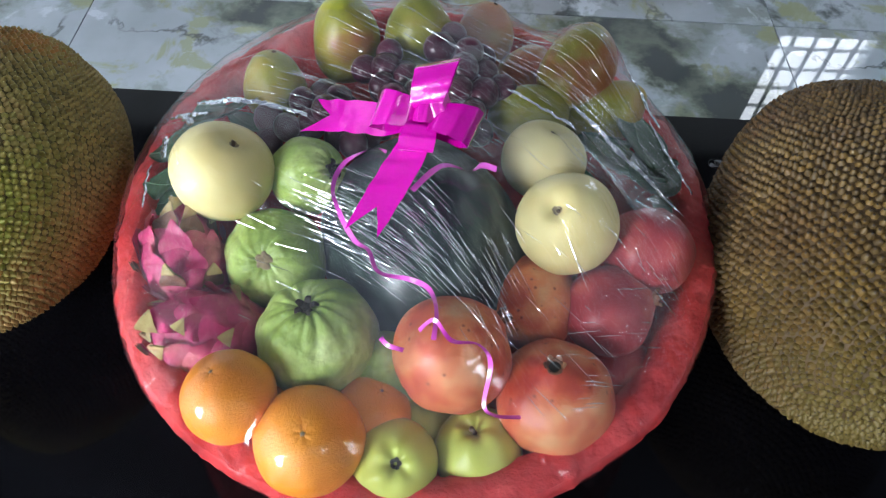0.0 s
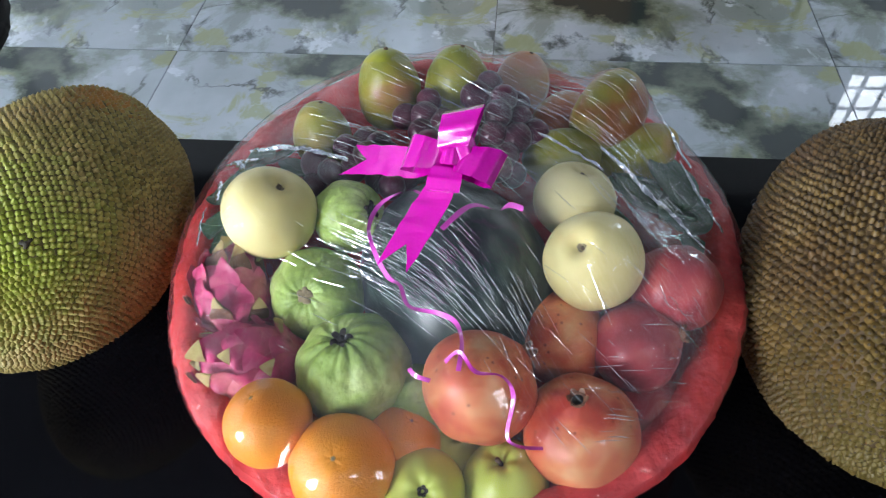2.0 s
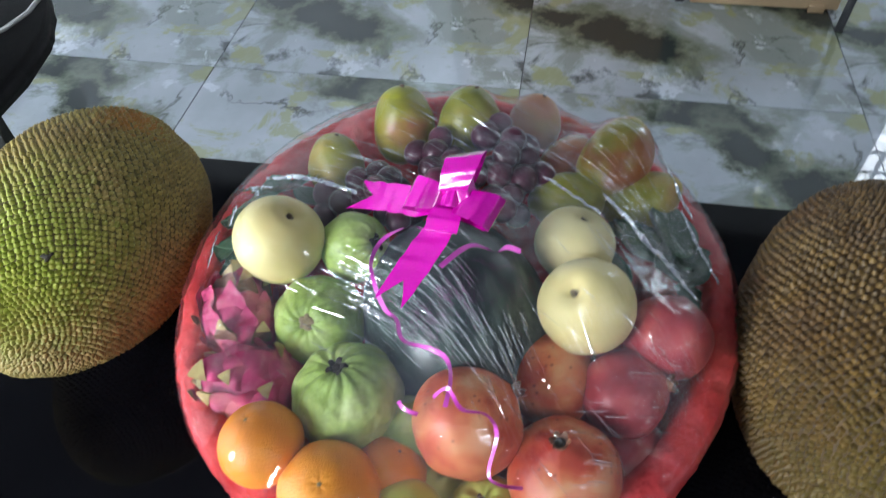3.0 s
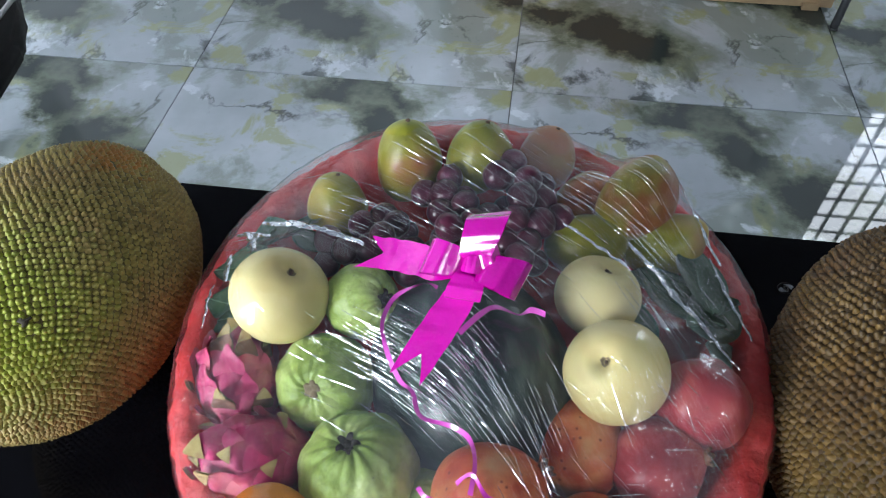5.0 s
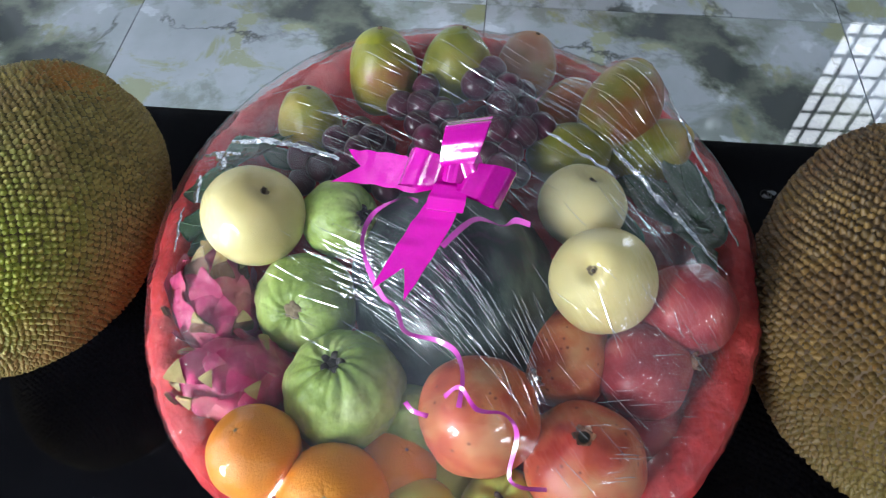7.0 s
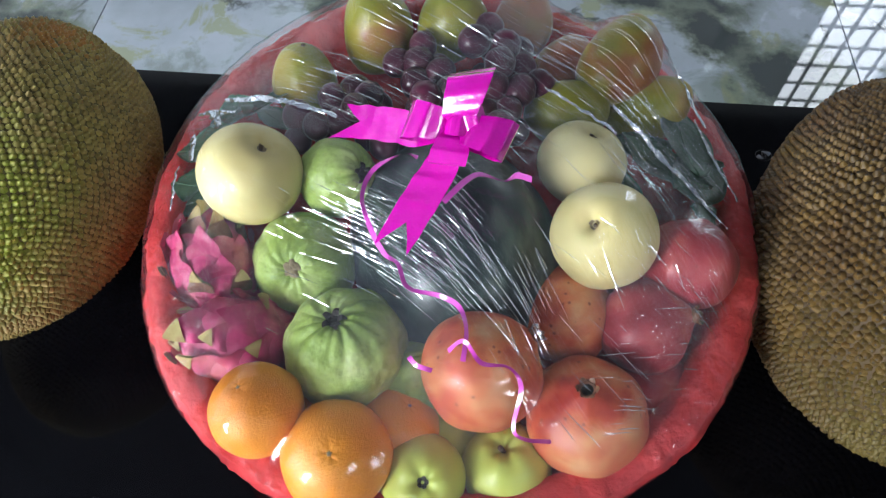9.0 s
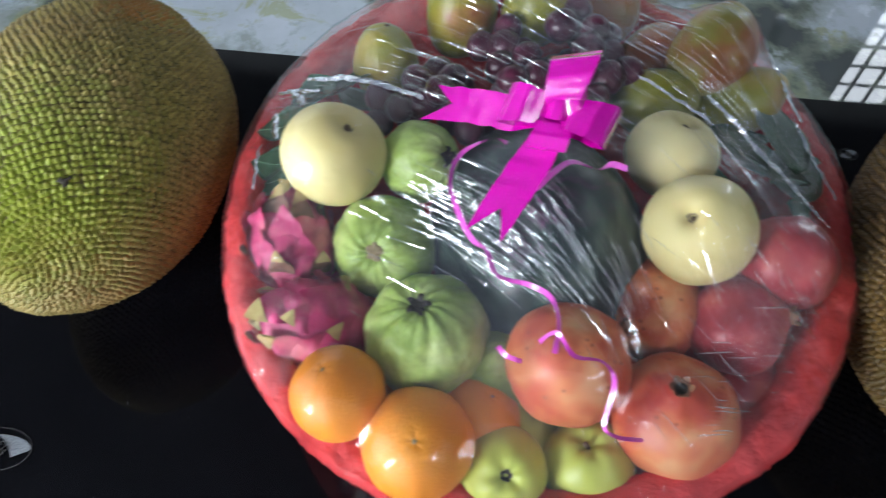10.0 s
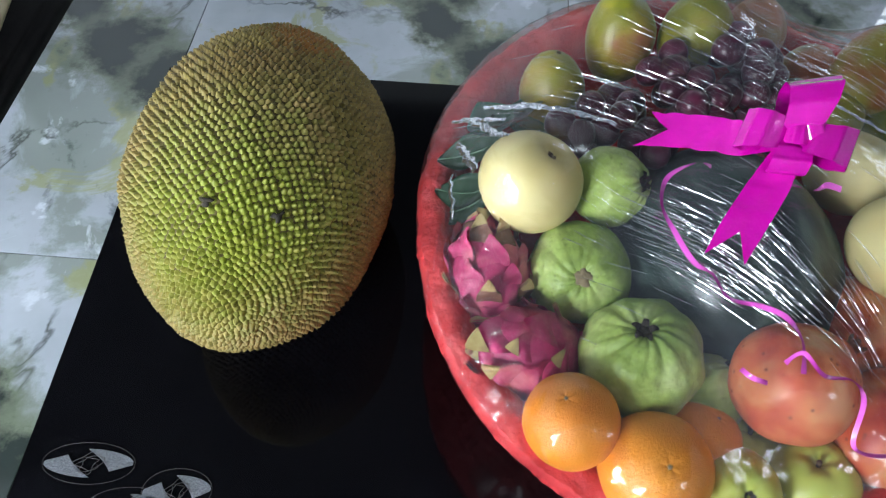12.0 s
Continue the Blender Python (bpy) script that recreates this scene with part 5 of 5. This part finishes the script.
    def curl(pts, w, up=0.0022):
        cs, ss = [], []
        for k, (x, y) in enumerate(pts):
            a, c = pts[max(k - 1, 0)], pts[min(k + 1, len(pts) - 1)]
            d = Vector((c[0] - a[0], c[1] - a[1], 0)).normalized()
            tw = 0.9 * math.sin(1.7 * k)
            cs.append((x, y, film_z(x, y) + up + 0.002 * (1 + math.sin(2.1 * k))))
            ss.append(Vector((-d.y * math.cos(tw), d.x * math.cos(tw), math.sin(tw))) * w)
        part("curling_ribbon", strip(cs, ss, 0.0003), M_CURL, b, "thin pink curling ribbon")
    curl([(-0.020, 0.412), (-0.031, 0.414), (-0.052, 0.402), (-0.058, 0.377), (-0.050, 0.353), (-0.037, 0.333), (-0.026, 0.324), (-0.017, 0.306), (0.005, 0.302), (0.019, 0.293), (0.025, 0.275), (0.024, 0.255)], 0.0018)
    curl([(-0.012, 0.259), (-0.006, 0.253), (0.004, 0.251)], 0.0018)
    curl([(0.014, 0.262), (0.024, 0.267), (0.036, 0.254), (0.054, 0.253), (0.063, 0.243), (0.060, 0.222), (0.068, 0.216), (0.085, 0.216)], 0.0017)
    curl([(0.003, 0.365), (0.017, 0.381), (0.028, 0.392), (0.045, 0.386), (0.054, 0.390), (0.065, 0.389)], 0.0022, 0.010)


bow()


# ---- things on the floor and at the edges ----
def side_table():
    s = base("side_stool", pose(0, 0, 0), "black vinyl topped low bench standing on tiled floor", "bench")
    bm = bmesh.new()
    vs = [(-1.45, 0.40), (-0.775, 0.40), (-0.768, 0.86), (-0.785, 0.965), (-0.84, 1.06), (-0.95, 1.22), (-1.45, 1.22)]
    lo = [bm.verts.new((x, y, 0.455)) for x, y in vs]
    hi = [bm.verts.new((x, y, 0.50)) for x, y in vs]
    n = len(vs)
    bm.faces.new(lo[::-1])
    bm.faces.new(hi)
    for i in range(n):
        k = (i + 1) % n
        bm.faces.new((lo[i], lo[k], hi[k], hi[i]))
    bmesh.ops.bevel(bm, geom=list(bm.edges), offset=0.012, segments=3, affect="EDGES")
    part("seat", bm, M_VINYL, s, "black vinyl seat")
    for x, y in ((-1.40, 0.44), (-1.25, 0.44), (-1.40, 1.14), (-1.25, 1.14)):
        part("leg", bx(x, x + 0.035, y, y + 0.035, 0.001, 0.454, bevel=0.004), M_BLACK_WOOD, s, smooth=False)


side_table()
tagged(link("cable", tube([(-0.82, 0.945 + 0.25, 0.506), (-0.845, 1.06, 0.506), (-0.838, 1.0, 0.506), (-0.850, 0.945, 0.506), (-0.885, 0.89, 0.506), (-0.95, 0.84, 0.506), (-1.1, 0.82, 0.506)], 0.004, 8), M_CABLE), "grey-white cable lying on black bench", "cable")
tagged(link("wooden_stick", tube([(-0.806, 0.62, 0.512), (-0.812, 0.715, 0.512), (-0.826, 0.80, 0.512), (-0.835, 0.812, 0.511)], [0.012, 0.012, 0.0115, 0.006], 12), M_BEIGE), "beige wooden stick lying on black bench", "stick")


def carton():
    c = base("cardboard_box", pose(0, 0, 0), "tan cardboard box with flaps standing on floor", "box")
    part("side", bx(0.455, 0.875, 2.062, 2.42, 0.004, 0.30, bevel=0.004), M_CARD, c, smooth=False)
    part("flap", bx(0.79, 0.835, 2.048, 2.060, 0.001, 0.02, bevel=0.001), M_CARD, c, smooth=False)
    part("flap", bx(0.475, 0.882, 2.12, 2.26, 0.302, 0.306), M_CARD, c, smooth=False)
    part("flap", bx(0.475, 0.882, 2.264, 2.41, 0.302, 0.306), M_CARD, c, smooth=False)


carton()


def low_cabinet():
    c = base("wooden_cabinet", pose(0, 0, 0), "low orange-brown wooden cabinet with dark posts on floor", "cabinet")
    part("panel", bx(-0.24, 0.41, 2.085, 2.16, 0.012, 0.45, bevel=0.004), M_WOOD, c, smooth=False)
    part("panel", bx(-0.24, 0.41, 2.076, 2.084, 0.03, 0.05, bevel=0.002), M_WOOD, c, smooth=False)
    part("body", bx(-0.24, 0.41, 2.161, 2.50, 0.012, 0.45, bevel=0.004), M_WOOD, c, smooth=False)
    for x in (-0.268, 0.413):
        part("post", bx(x, x + 0.026, 2.066, 2.15, 0.001, 0.48, bevel=0.003), M_DARKPOST, c, smooth=False)


low_cabinet()
pst = base("metal_stand", pose(0, 0, 0), "slim dark metal stand beside the cardboard box", "stand")
part("upright", tube([(0.860, 1.96, 0.002), (0.893, 2.03, 0.12), (0.93, 2.14, 0.6)], 0.011, 10), M_DARKPOST, pst)
part("foot", bx(0.848, 0.872, 1.95, 1.975, 0.0005, 0.006, bevel=0.003), M_DARKPOST, pst, smooth=False)


# ---- floor of large polished tiles ----
def floor():
    f = tagged(link("floor", bx(X0 - TH, X1 + TH, Y0 - TH, Y1 + TH, -0.12, -0.0035), M_GROUT, smooth=False), "polished white and grey-green marble tile floor", "floor", kind="structure")
    sx, sy = 0.858, 0.885
    bm = bx(-sx / 2 + 0.0012, sx / 2 - 0.0012, -sy / 2 + 0.0012, sy / 2 - 0.0012, -0.0034, 0.0, bevel=0.0006)
    first = None
    for i in range(-4, 5):
        for j in range(-5, 3):
            x, y = -0.008 + sx * (i + 0.5), 1.578 + sy * (j + 0.5)
            if x + sx / 2 < X0 or x - sx / 2 > X1 or y + sy / 2 < Y0 or y - sy / 2 > Y1:
                continue
            if first is None:
                first = part("tile", bm, M_TILE, f, smooth=False)
                ob = first
            else:
                ob = new("tile", first.data)
                ob.parent = f
            ob.location = (x, y, 0)


floor()
